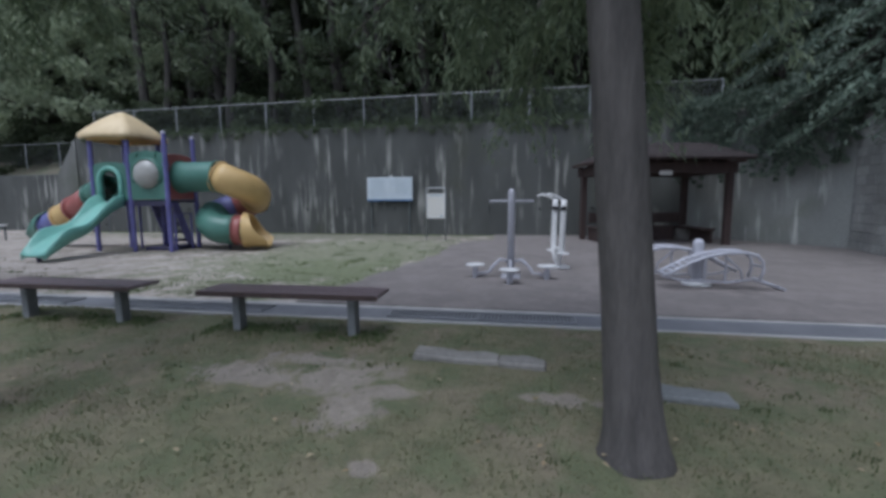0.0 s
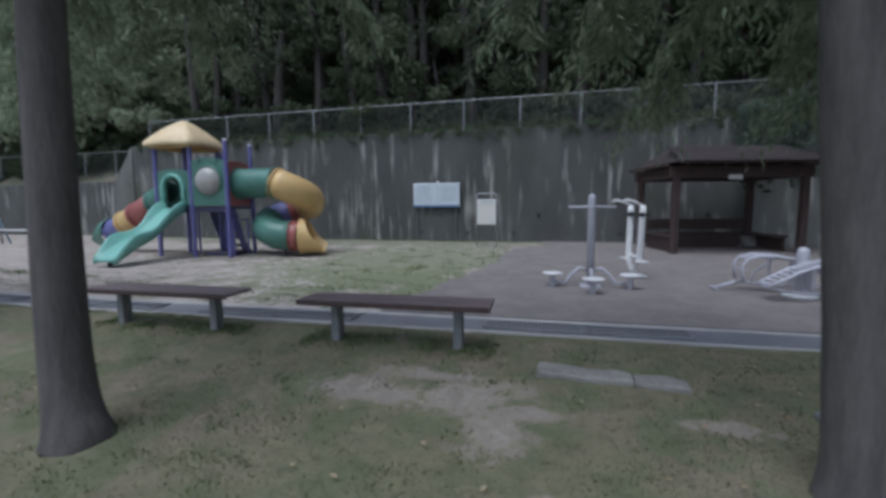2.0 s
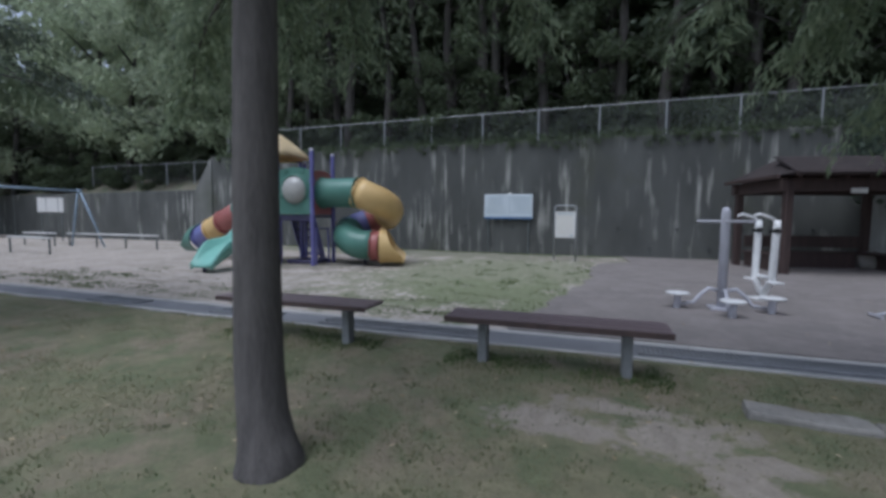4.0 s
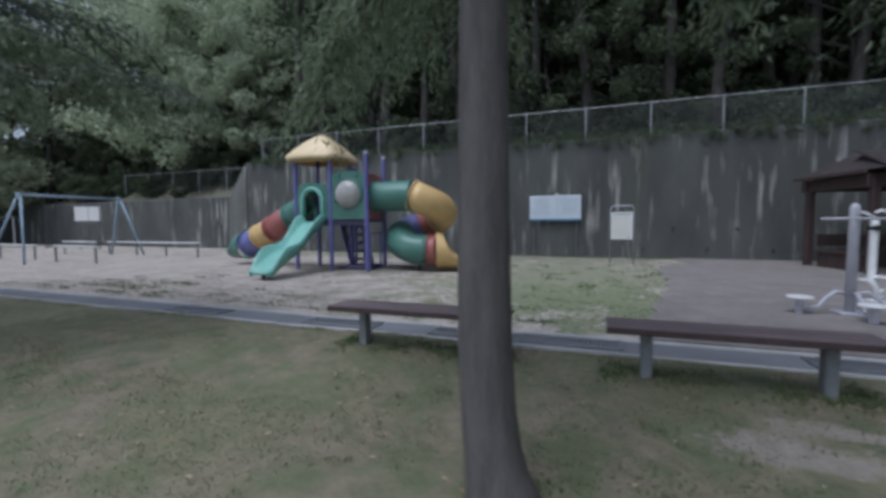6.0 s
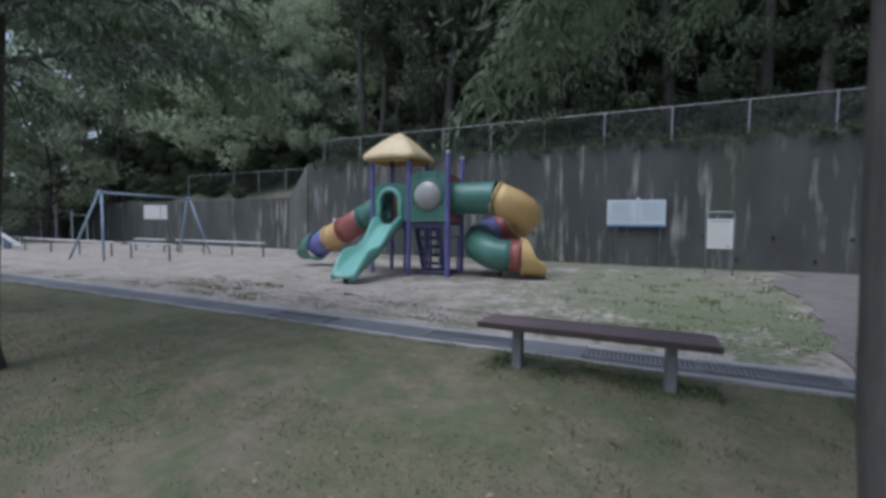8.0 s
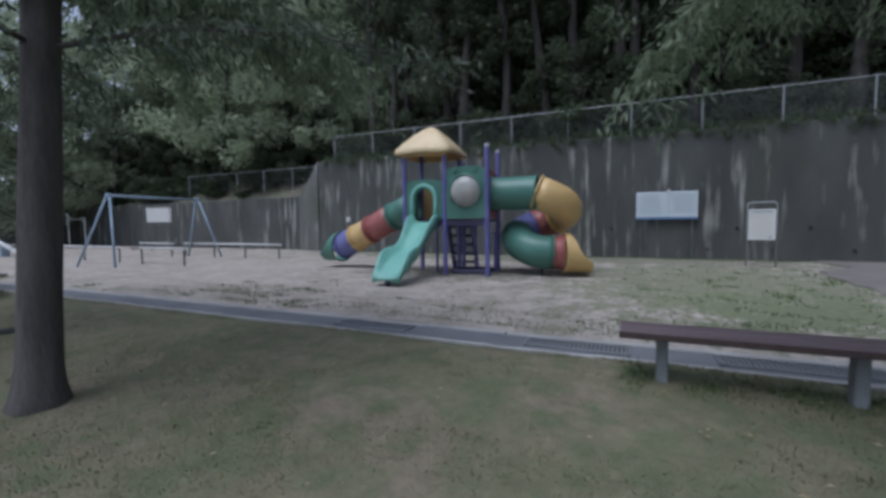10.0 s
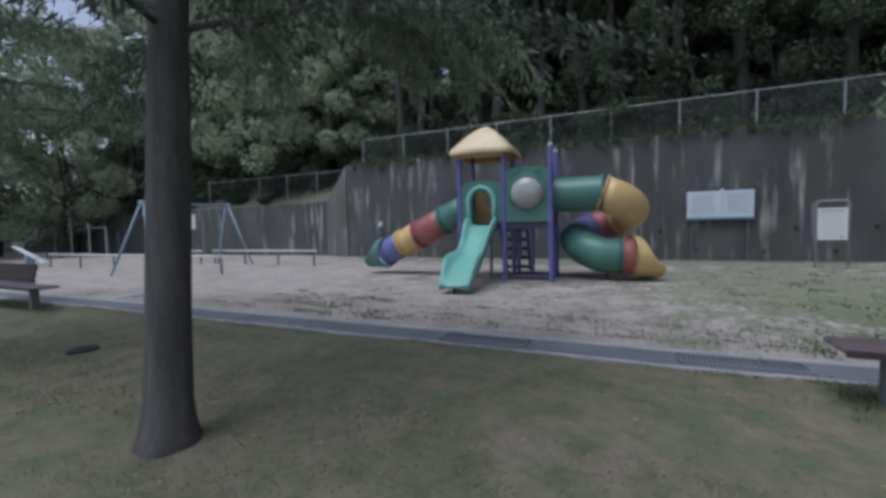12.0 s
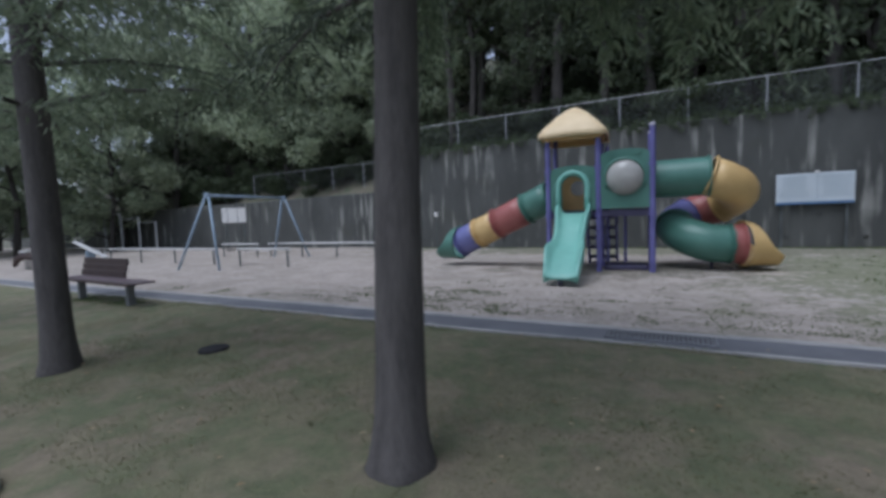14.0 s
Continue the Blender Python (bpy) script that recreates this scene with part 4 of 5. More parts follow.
# ---- timber shelter ----
def shelter():
    x0, x1, y0, y1 = 1.87, 5.03, 12.4, 14.4
    cx, cy = (x0 + x1) / 2, (y0 + y1) / 2
    sh = thing("timber_shelter", pose(cx, cy, 0.0, 0, 0, 13) @ Matrix.Diagonal((1, 1, 0.95, 1)), "dark stained timber shelter with a shingled roof beside the wall", "shelter")
    w, d = (x1 - x0) / 2, (y1 - y0) / 2
    for sx in (-1, 1):
        for sy in (-1, 1):
            part("post", box((sx * w, sy * d, 1.1), (0.16, 0.16, 2.3), 0.012), M_WOOD, sh)
    for sy in (-1, 1):
        part("beam", box((0, sy * d, 2.17), (2 * w + 0.36, 0.14, 0.3), 0.012), M_WOOD, sh)
    for sx in (-1, 1):
        part("beam", box((sx * w, 0, 2.17), (0.14, 2 * d - 0.16, 0.3), 0.012), M_WOOD, sh)
    for k in range(9):
        part("rafter", box((-w - 0.3 + k * (2 * w + 0.6) / 8, 0, 2.36), (0.07, 2 * d + 0.3, 0.09), 0.006), M_WOOD, sh)
    bm = bmesh.new()
    e = [bm.verts.new((sx * (w + 0.22), d + 0.15 if sy > 0 else -d - 0.6, 2.41)) for sx, sy in ((-1, -1), (1, -1), (1, 1), (-1, 1))]
    r = [bm.verts.new((sx * (w * 0.72), sy * d * 0.15, 2.95)) for sx, sy in ((-1, -1), (1, -1), (1, 1), (-1, 1))]
    bm.faces.new(e[::-1])
    bm.faces.new(r)
    for k in range(4):
        bm.faces.new((e[k], e[(k + 1) % 4], r[(k + 1) % 4], r[k]))
    rf = part("roof", bm, M_THATCH, sh, "brown shingled roof")
    for k in range(7):
        f = k / 7
        part("shingle_course", box((0, -(d + 0.6) + f * (0.6 + d * 0.85), 2.43 + f * 0.54), (2 * (w + 0.22) - f * 0.7, 0.26, 0.035), 0.004, rot=pose(0, 0, 0, 18, 0, 0)), M_THATCH, rf)
    part("fascia", box((0, -d - 0.6, 2.40), (2 * w + 0.44, 0.04, 0.12), 0.004), M_WOOD, rf)
    part("name_plate", box((-0.18, -d - 0.085, 2.03), (0.34, 0.02, 0.12), 0.004), M_WHITE, sh, "white name plate")
    for sx, ln in ((-1, "y"), (1, "y")):
        part("seat", box((sx * (w - 0.25), 0.1, 0.43), (0.4, 2 * d - 0.5, 0.06), 0.01), M_WOOD, sh)
        part("seat_front", box((sx * (w - 0.12), 0.1, 0.2), (0.05, 2 * d - 0.6, 0.4), 0.006), M_WOOD, sh)
    part("seat", box((0, d - 0.25, 0.43), (2 * w - 1.0, 0.4, 0.06), 0.01), M_WOOD, sh)
    part("seat_back", box((0, d - 0.06, 0.72), (2 * w - 0.3, 0.05, 0.32), 0.01), M_WOOD, sh)
    part("seat_front", box((0, d - 0.42, 0.2), (2 * w - 1.0, 0.05, 0.4), 0.006), M_WOOD, sh)
    return sh


shelter()


# ---- swing, far sign, low rails, small post ----
def swing():
    sw = thing("swing_frame", pose(-20.85, 8.05, 0, 0, 0, 7), "pale blue painted swing frame on the sand", "swing")
    L = 3.3
    part("beam", sweep([(0, 0, 2.2), (0, L, 2.2)], 0.042, 12), M_SWING, sw, "", True)
    for y in (0, L):
        for s in (-1, 1):
            part("leg", sweep([(0.06 * s, y, 2.18), (0.84 * s, y + (0.25 if y else -0.5), -0.05)], 0.036, 12), M_SWING, sw, "", True)
        part("joint", box((0, y, 2.2), (0.18, 0.12, 0.14), 0.02), M_SWING, sw)
    for c in (0.9, 2.3):
        st = part("swing_seat", box((0, c, 0.48), (0.2, 0.46, 0.03), 0.01), M_RUBBER, sw, "black rubber seat")
        for s in (-1, 1):
            part("chain", rod((0, c + 0.2 * s, 0.49), (0, c + 0.2 * s, 2.17), 0.008, seg=6), M_WIRE, st)


def far_sign():
    fs = thing("goal_board", pose(-26.6, 13.2, 0, 0, 0, 30), "white board on two posts near the far wall", "sign")
    part("panel", box((0, 0, 1.72), (1.1, 0.05, 0.68), 0.01), M_WHITE, fs)
    for s in (-1, 1):
        part("post", rod((s * 0.42, 0.05, -0.1), (s * 0.42, 0.05, 2.0), 0.03, seg=10), M_WIRE, fs)


def low_rail(x0, x1, y, z=0.5):
    lr = thing("low_rail", pose(x0, y, 0), "low pale pipe rail on short posts over the sand", "rail", group="low rails on the sand")
    part("rail", sweep([(0, 0, z), (x1 - x0, 0, z)], 0.035, 10), M_RAIL, lr, "", True)
    k = max(2, round((x1 - x0) / 2.0) + 1)
    for i in range(k):
        part("post", rod((0.1 + (x1 - x0 - 0.2) * i / (k - 1), 0, -0.1), (0.1 + (x1 - x0 - 0.2) * i / (k - 1), 0, z), 0.03, seg=8), M_WIRE, lr)


swing()
far_sign()
low_rail(-28.6, -21.9, 8.9)
low_rail(-20.6, -18.3, 8.75, 0.52)
low_rail(-22.4, -17.2, 11.5)
low_rail(-24.8, -22.6, 11.2)
lp = thing("marker_post", pose(-16.6, 14.63, 0), "thin post with a small white box near the wall", "post")
part("pole", rod((0, 0, -0.1), (0, 0, 1.3), 0.02, seg=8), M_WIRE, lp)
part("box", box((0, 0, 1.37), (0.14, 0.1, 0.18), 0.015), M_WHITE, lp, "small white box")


# ---- far play things ----
def seesaw():
    se = thing("seesaw", pose(-29.9, 8.8, 0, 0, 0, -5), "pale plank seesaw tilted on a low stand", "seesaw")
    part("plank", box((0, 0, 0.5), (3.2, 0.2, 0.06), 0.012, rot=pose(0, 0, 0, 0, 11, 0)), M_RAIL, se)
    part("stand", box((0, 0, 0.22), (0.16, 0.3, 0.46), 0.02), M_SWING, se)
    for s in (-1, 1):
        part("handle", sweep([(s * 1.15, -0.12, 0.52 - s * 0.22), (s * 1.15, -0.12, 0.75 - s * 0.22), (s * 1.15, 0.12, 0.75 - s * 0.22), (s * 1.15, 0.12, 0.52 - s * 0.22)], 0.02, 8), M_RAIL, se)


def spring_rider():
    sr = thing("spring_rider", pose(-28.4, 6.3, 0, 0, 0, 20), "dark spring rocker with a pale seat", "spring rider")
    part("spring", sweep([(0.09 * math.cos(a * 0.5), 0.09 * math.sin(a * 0.5), 0.32 * a / 60) for a in range(61)], 0.014, 6), M_WIRE, sr, "coil spring", True)
    part("body", sweep([(-0.55, 0, 0.12), (-0.42, 0, 0.38), (-0.1, 0, 0.5), (0.25, 0, 0.42), (0.5, 0, 0.2)], [0.06, 0.11, 0.14, 0.11, 0.05], 14), M_WOOD, sr, "dark moulded body", True)
    part("seat", box((-0.05, 0, 0.64), (0.36, 0.22, 0.05), 0.02), M_WHITE, sr, "pale seat")
    part("handle", rod((0.25, -0.2, 0.7), (0.25, 0.2, 0.7), 0.02, seg=8), M_RAIL, sr)
    part("head", box((0.52, 0, 0.45), (0.2, 0.12, 0.18), 0.04), M_WHITE, sr)


def pull_up_bars():
    pb = thing("pull_up_bars", pose(-38.9, 13.5, 0), "grey pull-up bars of three falling heights", "exercise bars")
    xs, zs = (0, 1.85, 3.7, 5.35), (2.15, 2.15, 1.85, 1.6)
    for x, z in zip(xs, zs):
        part("post", rod((x, 0, -0.1), (x, 0, z + 0.05), 0.045, seg=10), M_FENCE, pb)
    for k in range(3):
        part("bar", rod((xs[k], 0, zs[k + 1]), (xs[k + 1], 0, zs[k + 1]), 0.02, seg=8), M_FENCE, pb)


seesaw()
spring_rider()
pull_up_bars()


# ---- trees ----
def leaf_cloud(rng, centres, radii, count, size, droop=0.0, aspect=0.5):
    """Small four-cornered leaves scattered through clumps; returns vertices and faces."""
    centres, radii = np.asarray(centres, float), np.asarray(radii, float)
    pick = rng.integers(0, len(centres), count)
    v = rng.normal(size=(count, 3))
    v /= np.linalg.norm(v, axis=1)[:, None]
    rad = radii[pick] * (0.45 + 0.55 * rng.random(count)) if radii.ndim == 1 else radii[pick]
    off = v * (rad[:, None] if rad.ndim == 1 else rad * (0.45 + 0.55 * rng.random((count, 1))))
    off[:, 2] *= 0.7
    c = centres[pick] + off
    a = rng.normal(size=(count, 3))
    a[:, 2] -= droop
    a /= np.linalg.norm(a, axis=1)[:, None]
    b = np.cross(a, rng.normal(size=(count, 3)))
    b /= np.linalg.norm(b, axis=1)[:, None]
    s = size * (0.6 + 0.8 * rng.random((count, 1)))
    verts = np.stack([c - a * s * 0.5, c + b * s * aspect * 0.5 + a * s * 0.05, c + a * s * 0.5, c - b * s * aspect * 0.5 + a * s * 0.05], 1).reshape(-1, 3)
    faces = np.arange(count * 4).reshape(-1, 4)
    return verts, faces


def cloud_mesh(name, verts, faces, material, parent, label=""):
    me = bpy.data.meshes.new(name)
    me.from_pydata(verts.tolist(), [], faces.tolist())
    return link_mesh(name, me, material, parent, label)


def woods_tree(seed, height, spread, low, count, size, leaves, label, lean=0.0):
    """A broadleaf tree: forked trunk, limbs and clumps of leaves along them."""
    rng = np.random.default_rng(seed)
    tr = thing("tree", pose(0, 0, -500), label, "tree", group="trees of the wood")
    bm = bmesh.new()
    trunk = [Vector((lean * f * f * height + 0.25 * math.sin(f * 5 + seed), 0.25 * math.cos(f * 4 + seed) - 0.25, height * 0.9 * f - 0.4 * (f == 0))) for f in np.linspace(0, 1, 9).tolist()]
    sweep(trunk, [0.17 * (height / 10) * (1 - 0.85 * f) + 0.02 for f in np.linspace(0, 1, 9)], 8, bm)
    centres, radii = [], []
    for k in range(15):
        f = low + (0.98 - low) * k / 14
        base = trunk[min(8, int(f * 8))].lerp(trunk[min(8, int(f * 8) + 1)], f * 8 - int(f * 8))
        a = k * 2.4 + rng.random()
        ln = spread * (0.55 + 0.6 * rng.random()) * (1.15 - 0.75 * abs(f - 0.45))
        d = Vector((math.cos(a), math.sin(a), 0.35 + 0.4 * f))
        mid, end = base + d * ln * 0.5, base + d * ln + Vector((0, 0, -0.08 * ln))
        sweep([base, mid, end], [0.06, 0.04, 0.012], 5, bm)
        for q, s in ((0.45, 0.8), (0.75, 1.0), (1.0, 0.9)):
            centres.append(base.lerp(end, q) + Vector((rng.normal(size=3) * 0.3).tolist()))
            radii.append(spread * 0.30 * s * (0.7 + 0.6 * rng.random()))
    centres.append(trunk[-1])
    radii.append(spread * 0.35)
    part("trunk", bm, M_BARKFAR, tr, "dark bare trunk with limbs", True)
    v, f = leaf_cloud(rng, [tuple(c) for c in centres], radii, count, size)
    cloud_mesh("crown", v, f, leaves, tr, "uneven leafy crown")
    return tr


def conifer_sprays(rng, starts, count_each, size):
    """Drooping sprays: a curved shoot with narrow leaflets hanging on both sides."""
    vs, fs = [], []
    for p, d, ln in starts:
        p, d = np.array(p, float), np.array(d, float)
        side = np.cross(d, (0, 0, 1.0))
        side /= np.linalg.norm(side) + 1e-6
        for k in range(count_each):
            f = (k + rng.random()) / count_each
            c = p + d * ln * f + np.array((0, 0, -0.42 * ln * f * f)) + rng.normal(size=3) * 0.035
            sgn = 1 if k % 2 else -1
            a = side * sgn * (0.75 - 0.3 * f) + d * 0.45 + np.array((0, 0, -0.55 - 0.5 * f)) + rng.normal(size=3) * 0.42
            a /= np.linalg.norm(a)
            b = np.cross(a, rng.normal(size=3))
            b /= np.linalg.norm(b) + 1e-6
            s = size * (0.7 + 0.6 * rng.random()) * (1.1 - 0.5 * f)
            n0 = len(vs)
            vs.extend([c, c + a * s * 0.45 + b * s * 0.10, c + a * s, c + a * s * 0.45 - b * s * 0.10])
            fs.append((n0, n0 + 1, n0 + 2, n0 + 3))
    return np.array(vs), np.array(fs)


def lawn_tree(seed, at, r, top, low, reach, lean, bend, label, dense=1.0, tips=(), leaves=None):
    """A tall conifer: straight barked trunk with a flared foot, whorls of drooping limbs."""
    rng = np.random.default_rng(seed)
    tr = thing("conifer_tree", pose(*at, lawn_z(*at)), label, "tree", group="trees on the lawn")
    bm = bmesh.new()
    hs = [-0.15, 0.0, 0.06, 0.14, 0.28, 0.5] + span(0.8, top, 0.6)
    pts = [Vector((lean[0] * h + bend * (1 - math.exp(-max(h, 0) / 0.4)), lean[1] * h, h)) for h in hs]
    rad = [r * (1 + 0.42 * math.exp(-max(h, 0) / 0.14)) * max(0.08, 1 - 0.055 * h - 0.3 * max(0, h / top - 0.4)) for h in hs]
    sweep(pts, rad, 20, bm)
    for v in bm.verts:
        h = v.co.z
        c = Vector((lean[0] * h + bend * (1 - math.exp(-max(h, 0) / 0.4)), lean[1] * h, h))
        o = v.co - c
        a = math.atan2(o.y, o.x)
        o *= 1 + 0.045 * math.sin(a * 5 + seed) * math.exp(-max(h, 0) / 0.5) + 0.05 * noise.noise((math.cos(a) * 1.5, math.sin(a) * 1.5, h * 3 + seed))
        v.co = c + o
    part("trunk", bm, M_BARK, tr, "grey brown ridged bark", True)
    starts = []
    k = 0
    h = low
    while h < top - 0.4:
        for j in range(3):
            a = k * 2.399 + rng.random() * 0.6
            k += 1
            ln = reach * (0.7 + 0.5 * rng.random()) * (1 - 0.75 * (h - low) / (top - low))
            d = Vector((math.cos(a), math.sin(a), 0.28))
            base = Vector((lean[0] * h + bend * (1 - math.exp(-max(h, 0) / 0.4)), lean[1] * h, h))
            line = [base + d * ln * f + Vector((0, 0, -0.30 * ln * f * f)) for f in (0, 0.33, 0.66, 1.0)]
            part("limb", sweep(line, [0.026, 0.019, 0.012, 0.005], 5), M_BARK, tr, "", True)
            for q in range(int(9 * dense)):
                f = 0.04 + 0.96 * (q + rng.random()) / (9 * dense)
                p = base + d * ln * f + Vector((0, 0, -0.30 * ln * f * f))
                b = a + (1 if q % 2 else -1) * (0.5 + 0.5 * rng.random())
                starts.append((tuple(p), (math.cos(b), math.sin(b), 0.0), 0.55 + 0.5 * rng.random()))
        h += 0.42
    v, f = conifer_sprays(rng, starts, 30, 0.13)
    # with L_SHADE the crown's underside shade is painted into the needles
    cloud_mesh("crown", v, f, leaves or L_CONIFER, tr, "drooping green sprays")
    starts = []
    for tx, ty, tz in tips:
        end = Vector((tx - at[0], ty - at[1], tz - lawn_z(*at)))
        flat = Vector((end.x, end.y, 0))
        base = Vector((0, 0, end.z + 0.45))
        line = [base + flat * f + Vector((0, 0, 0.55 * math.sin(f * math.pi * 0.8) - 0.45 * f - 0.32 * f ** 4)) for f in (0, 0.2, 0.4, 0.6, 0.8, 0.92, 1.0)]
        part("limb", sweep(line, [0.03, 0.026, 0.02, 0.015, 0.01, 0.007, 0.004], 5), M_BARK, tr, "", True)
        az = math.atan2(end.y, end.x)
        for q in range(46):
            f = 0.1 + 0.9 * ((q + rng.random()) / 46) ** 0.75
            k0 = min(5, int(np.searchsorted((0, 0.2, 0.4, 0.6, 0.8, 0.92, 1.0), f)) - 1)
            p = line[k0].lerp(line[k0 + 1], (f - (0, 0.2, 0.4, 0.6, 0.8, 0.92, 1.0)[k0]) / (0.2, 0.2, 0.2, 0.2, 0.12, 0.08)[k0])
            b = az + (1 if q % 2 else -1) * (0.4 + 0.9 * rng.random())
            starts.append((tuple(p), (math.cos(b) * 0.7, math.sin(b) * 0.7, -0.45), 0.28 + 0.3 * rng.random()))
    if starts:
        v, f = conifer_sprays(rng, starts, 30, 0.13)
        # tips keep the lighter needles, so they read as lit against shaded crowns
        cloud_mesh("hanging_sprays", v, f, L_CONIFER, tr, "pale grey green hanging tips, lit tone of the needles")
    return tr


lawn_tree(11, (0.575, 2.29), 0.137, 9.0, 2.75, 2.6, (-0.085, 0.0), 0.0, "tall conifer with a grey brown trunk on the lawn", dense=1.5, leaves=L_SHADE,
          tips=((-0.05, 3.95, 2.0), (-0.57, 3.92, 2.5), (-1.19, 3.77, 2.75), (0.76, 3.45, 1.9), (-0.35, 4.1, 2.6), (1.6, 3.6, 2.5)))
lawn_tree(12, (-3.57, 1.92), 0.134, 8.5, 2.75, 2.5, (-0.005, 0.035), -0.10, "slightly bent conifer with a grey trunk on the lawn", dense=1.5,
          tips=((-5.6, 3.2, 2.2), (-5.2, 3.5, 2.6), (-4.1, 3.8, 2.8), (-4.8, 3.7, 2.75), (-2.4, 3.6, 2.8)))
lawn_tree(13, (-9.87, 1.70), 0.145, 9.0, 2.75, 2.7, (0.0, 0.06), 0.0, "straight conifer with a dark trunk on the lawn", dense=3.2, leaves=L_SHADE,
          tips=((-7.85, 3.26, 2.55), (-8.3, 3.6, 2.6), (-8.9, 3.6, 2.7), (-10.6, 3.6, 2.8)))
lawn_tree(14, (-14.02, 1.70), 0.14, 9.0, 2.6, 2.7, (0.0, 0.0), 0.015, "straight conifer with low limbs far along the lawn", dense=2.8)
lawn_tree(15, (-18.8, 1.4), 0.14, 9.0, 2.8, 2.7, (0.0, 0.0), 0.015, "conifer far along the lawn")


def cedar(seed, at, top, low, reach, label):
    rng = np.random.default_rng(seed)
    tr = thing("cedar_tree", pose(*at), label, "tree")
    bm = bmesh.new()
    sweep([(0, 0, -0.5), (0, 0, top * 0.5), (0, 0, top)], [0.22, 0.15, 0.03], 10, bm)
    starts = []
    k, h = 0, low
    while h < top:
        for j in range(4):
            a = k * 2.399
            k += 1
            ln = reach * (0.65 + 0.5 * rng.random()) * (1 - 0.7 * (h - low) / (top - low))
            for q in range(16):
                f = 0.1 + 0.9 * (q + rng.random()) / 16
                p = Vector((math.cos(a) * ln * f, math.sin(a) * ln * f, h + 0.25 * ln * f - 0.62 * ln * f * f))
                b = a + rng.normal() * 0.8
                starts.append((tuple(p), (math.cos(b), math.sin(b), -0.15), 0.6 + 0.6 * rng.random()))
            sweep([Vector((math.cos(a) * ln * f, math.sin(a) * ln * f, h + 0.25 * ln * f - 0.62 * ln * f * f)) for f in (0, 0.3, 0.6, 1)], [0.05, 0.035, 0.02, 0.008], 5, bm)
        h += 0.4
    part("trunk", bm, M_BARKFAR, tr, "dark trunk with drooping limbs", True)
    v, f = conifer_sprays(rng, starts, 34, 0.19)
    cloud_mesh("crown", v, f, L_CEDAR, tr, "blue green drooping needles")
    return tr


cedar(21, (8.3, 12.9, 3.3), 7.0, 0.2, 3.9, "large drooping blue green cedar hanging over the wall")
cedar(22, (8.9, 9.6, 3.4), 8.0, 0.5, 3.6, "large drooping blue green cedar behind the wall")

# ---- growth on the walls ----
def wall_growth(name, label, seed, a, b, top, hang, out, count, size, leaves, tails):
    """Leaves over a wall's top with tails hanging down its face."""
    rng = np.random.default_rng(seed)
    a, b = np.array((*a, 0.0)), np.array((*b, 0.0))
    d = (b - a) / np.linalg.norm(b - a)
    face = np.array((d[1], -d[0], 0.0))
    centres, radii = [], []
    for k in range(tails):
        p = a + (b - a) * (k + rng.random()) / tails
        reach = hang * (0.15 + 0.85 * rng.random() ** 1.3)
        for q in range(max(1, int(reach / 0.13))):
            centres.append(p + face * out * (0.4 + 0.6 * rng.random()) + np.array((0, 0, top - 0.13 * q)) + d * rng.normal() * 0.1)
            radii.append(float(rng.uniform(0.10, 0.22)) * (1 - 0.025 * q))
        centres.append(p - face * 0.2 + np.array((0, 0, top + 0.12)))
        radii.append(0.28)
    v, f = leaf_cloud(rng, centres, radii, count, size, droop=1.2)
    me = bpy.data.meshes.new(name)
    me.from_pydata(v.tolist(), [], f.tolist())
    return tagged(link_mesh(name, me, leaves), label, "plants", kind="stuff")


wall_growth("wall_top_weeds", "weeds and small creepers along the wall top", 51, (-18.6, 15.4), (5.0, 15.4), 3.93, 0.45, 0.06, 9000, 0.085, L_WOODS, 110)
wall_growth("hanging_creeper", "dark blue green creeper hanging over the corner wall", 52, (4.7, 15.3), (7.75, 12.25), 4.1, 2.7, 0.25, 34000, 0.075, L_CEDAR, 64)
wall_growth("hanging_creeper", "dark creeper hanging over the pale wall", 53, (7.75, 12.3), (7.1, 8.6), 3.7, 1.1, 0.2, 10000, 0.075, L_CEDAR, 34)

# the wood on the hillside
under = woods_tree(35, 6.0, 2.5, 0.05, 6000, 0.2, L_WOODS, "low leafy tree at the edge of the wood")
kinds = [woods_tree(31, 11, 2.9, 0.28, 5200, 0.24, L_WOODS, "tall broadleaf tree in the dark wood"),
         woods_tree(32, 13, 3.1, 0.35, 5200, 0.26, L_WOODS, "tall slender broadleaf tree in the dark wood"),
         woods_tree(33, 9, 2.7, 0.18, 5200, 0.22, L_WOODS, "low branching tree at the edge of the wood"),
         woods_tree(34, 9.5, 3.3, 0.10, 6500, 0.26, L_LIGHT, "pale green tree with hanging branches", 0.02)]


def hill(x, y):
    base = 15.5 if x > -18.6 else 16.2
    d = max(0.0, y - base)
    return float(np.interp(d, (0, 1.5, 4, 9, 18, 40, 60), (3.75 if x > -18.6 else 2.3, 3.95 if x > -18.6 else 2.7, 5.0, 7.6, 12.5, 22, 24)))


slim = [woods_tree(36, 13, 2.0, 0.5, 2600, 0.2, L_WOODS, "slender tree with a bare dark trunk in the wood", 0.01),
        woods_tree(37, 12, 2.2, 0.45, 2600, 0.2, L_WOODS, "slender leaning tree with a bare dark trunk in the wood", -0.025)]
rng0 = random.Random(7)
for k in range(20):
    x, y = -17.0 + 1.25 * k + rng0.uniform(-0.5, 0.5), rng0.uniform(16.7, 18.4)
    copy_thing(slim[k % 2], pose(x, y, hill(x, y) - 0.15, rng0.uniform(-3, 3), rng0.uniform(-4, 4), rng0.uniform(0, 360)) @ Matrix.Scale(rng0.uniform(0.85, 1.1), 4))
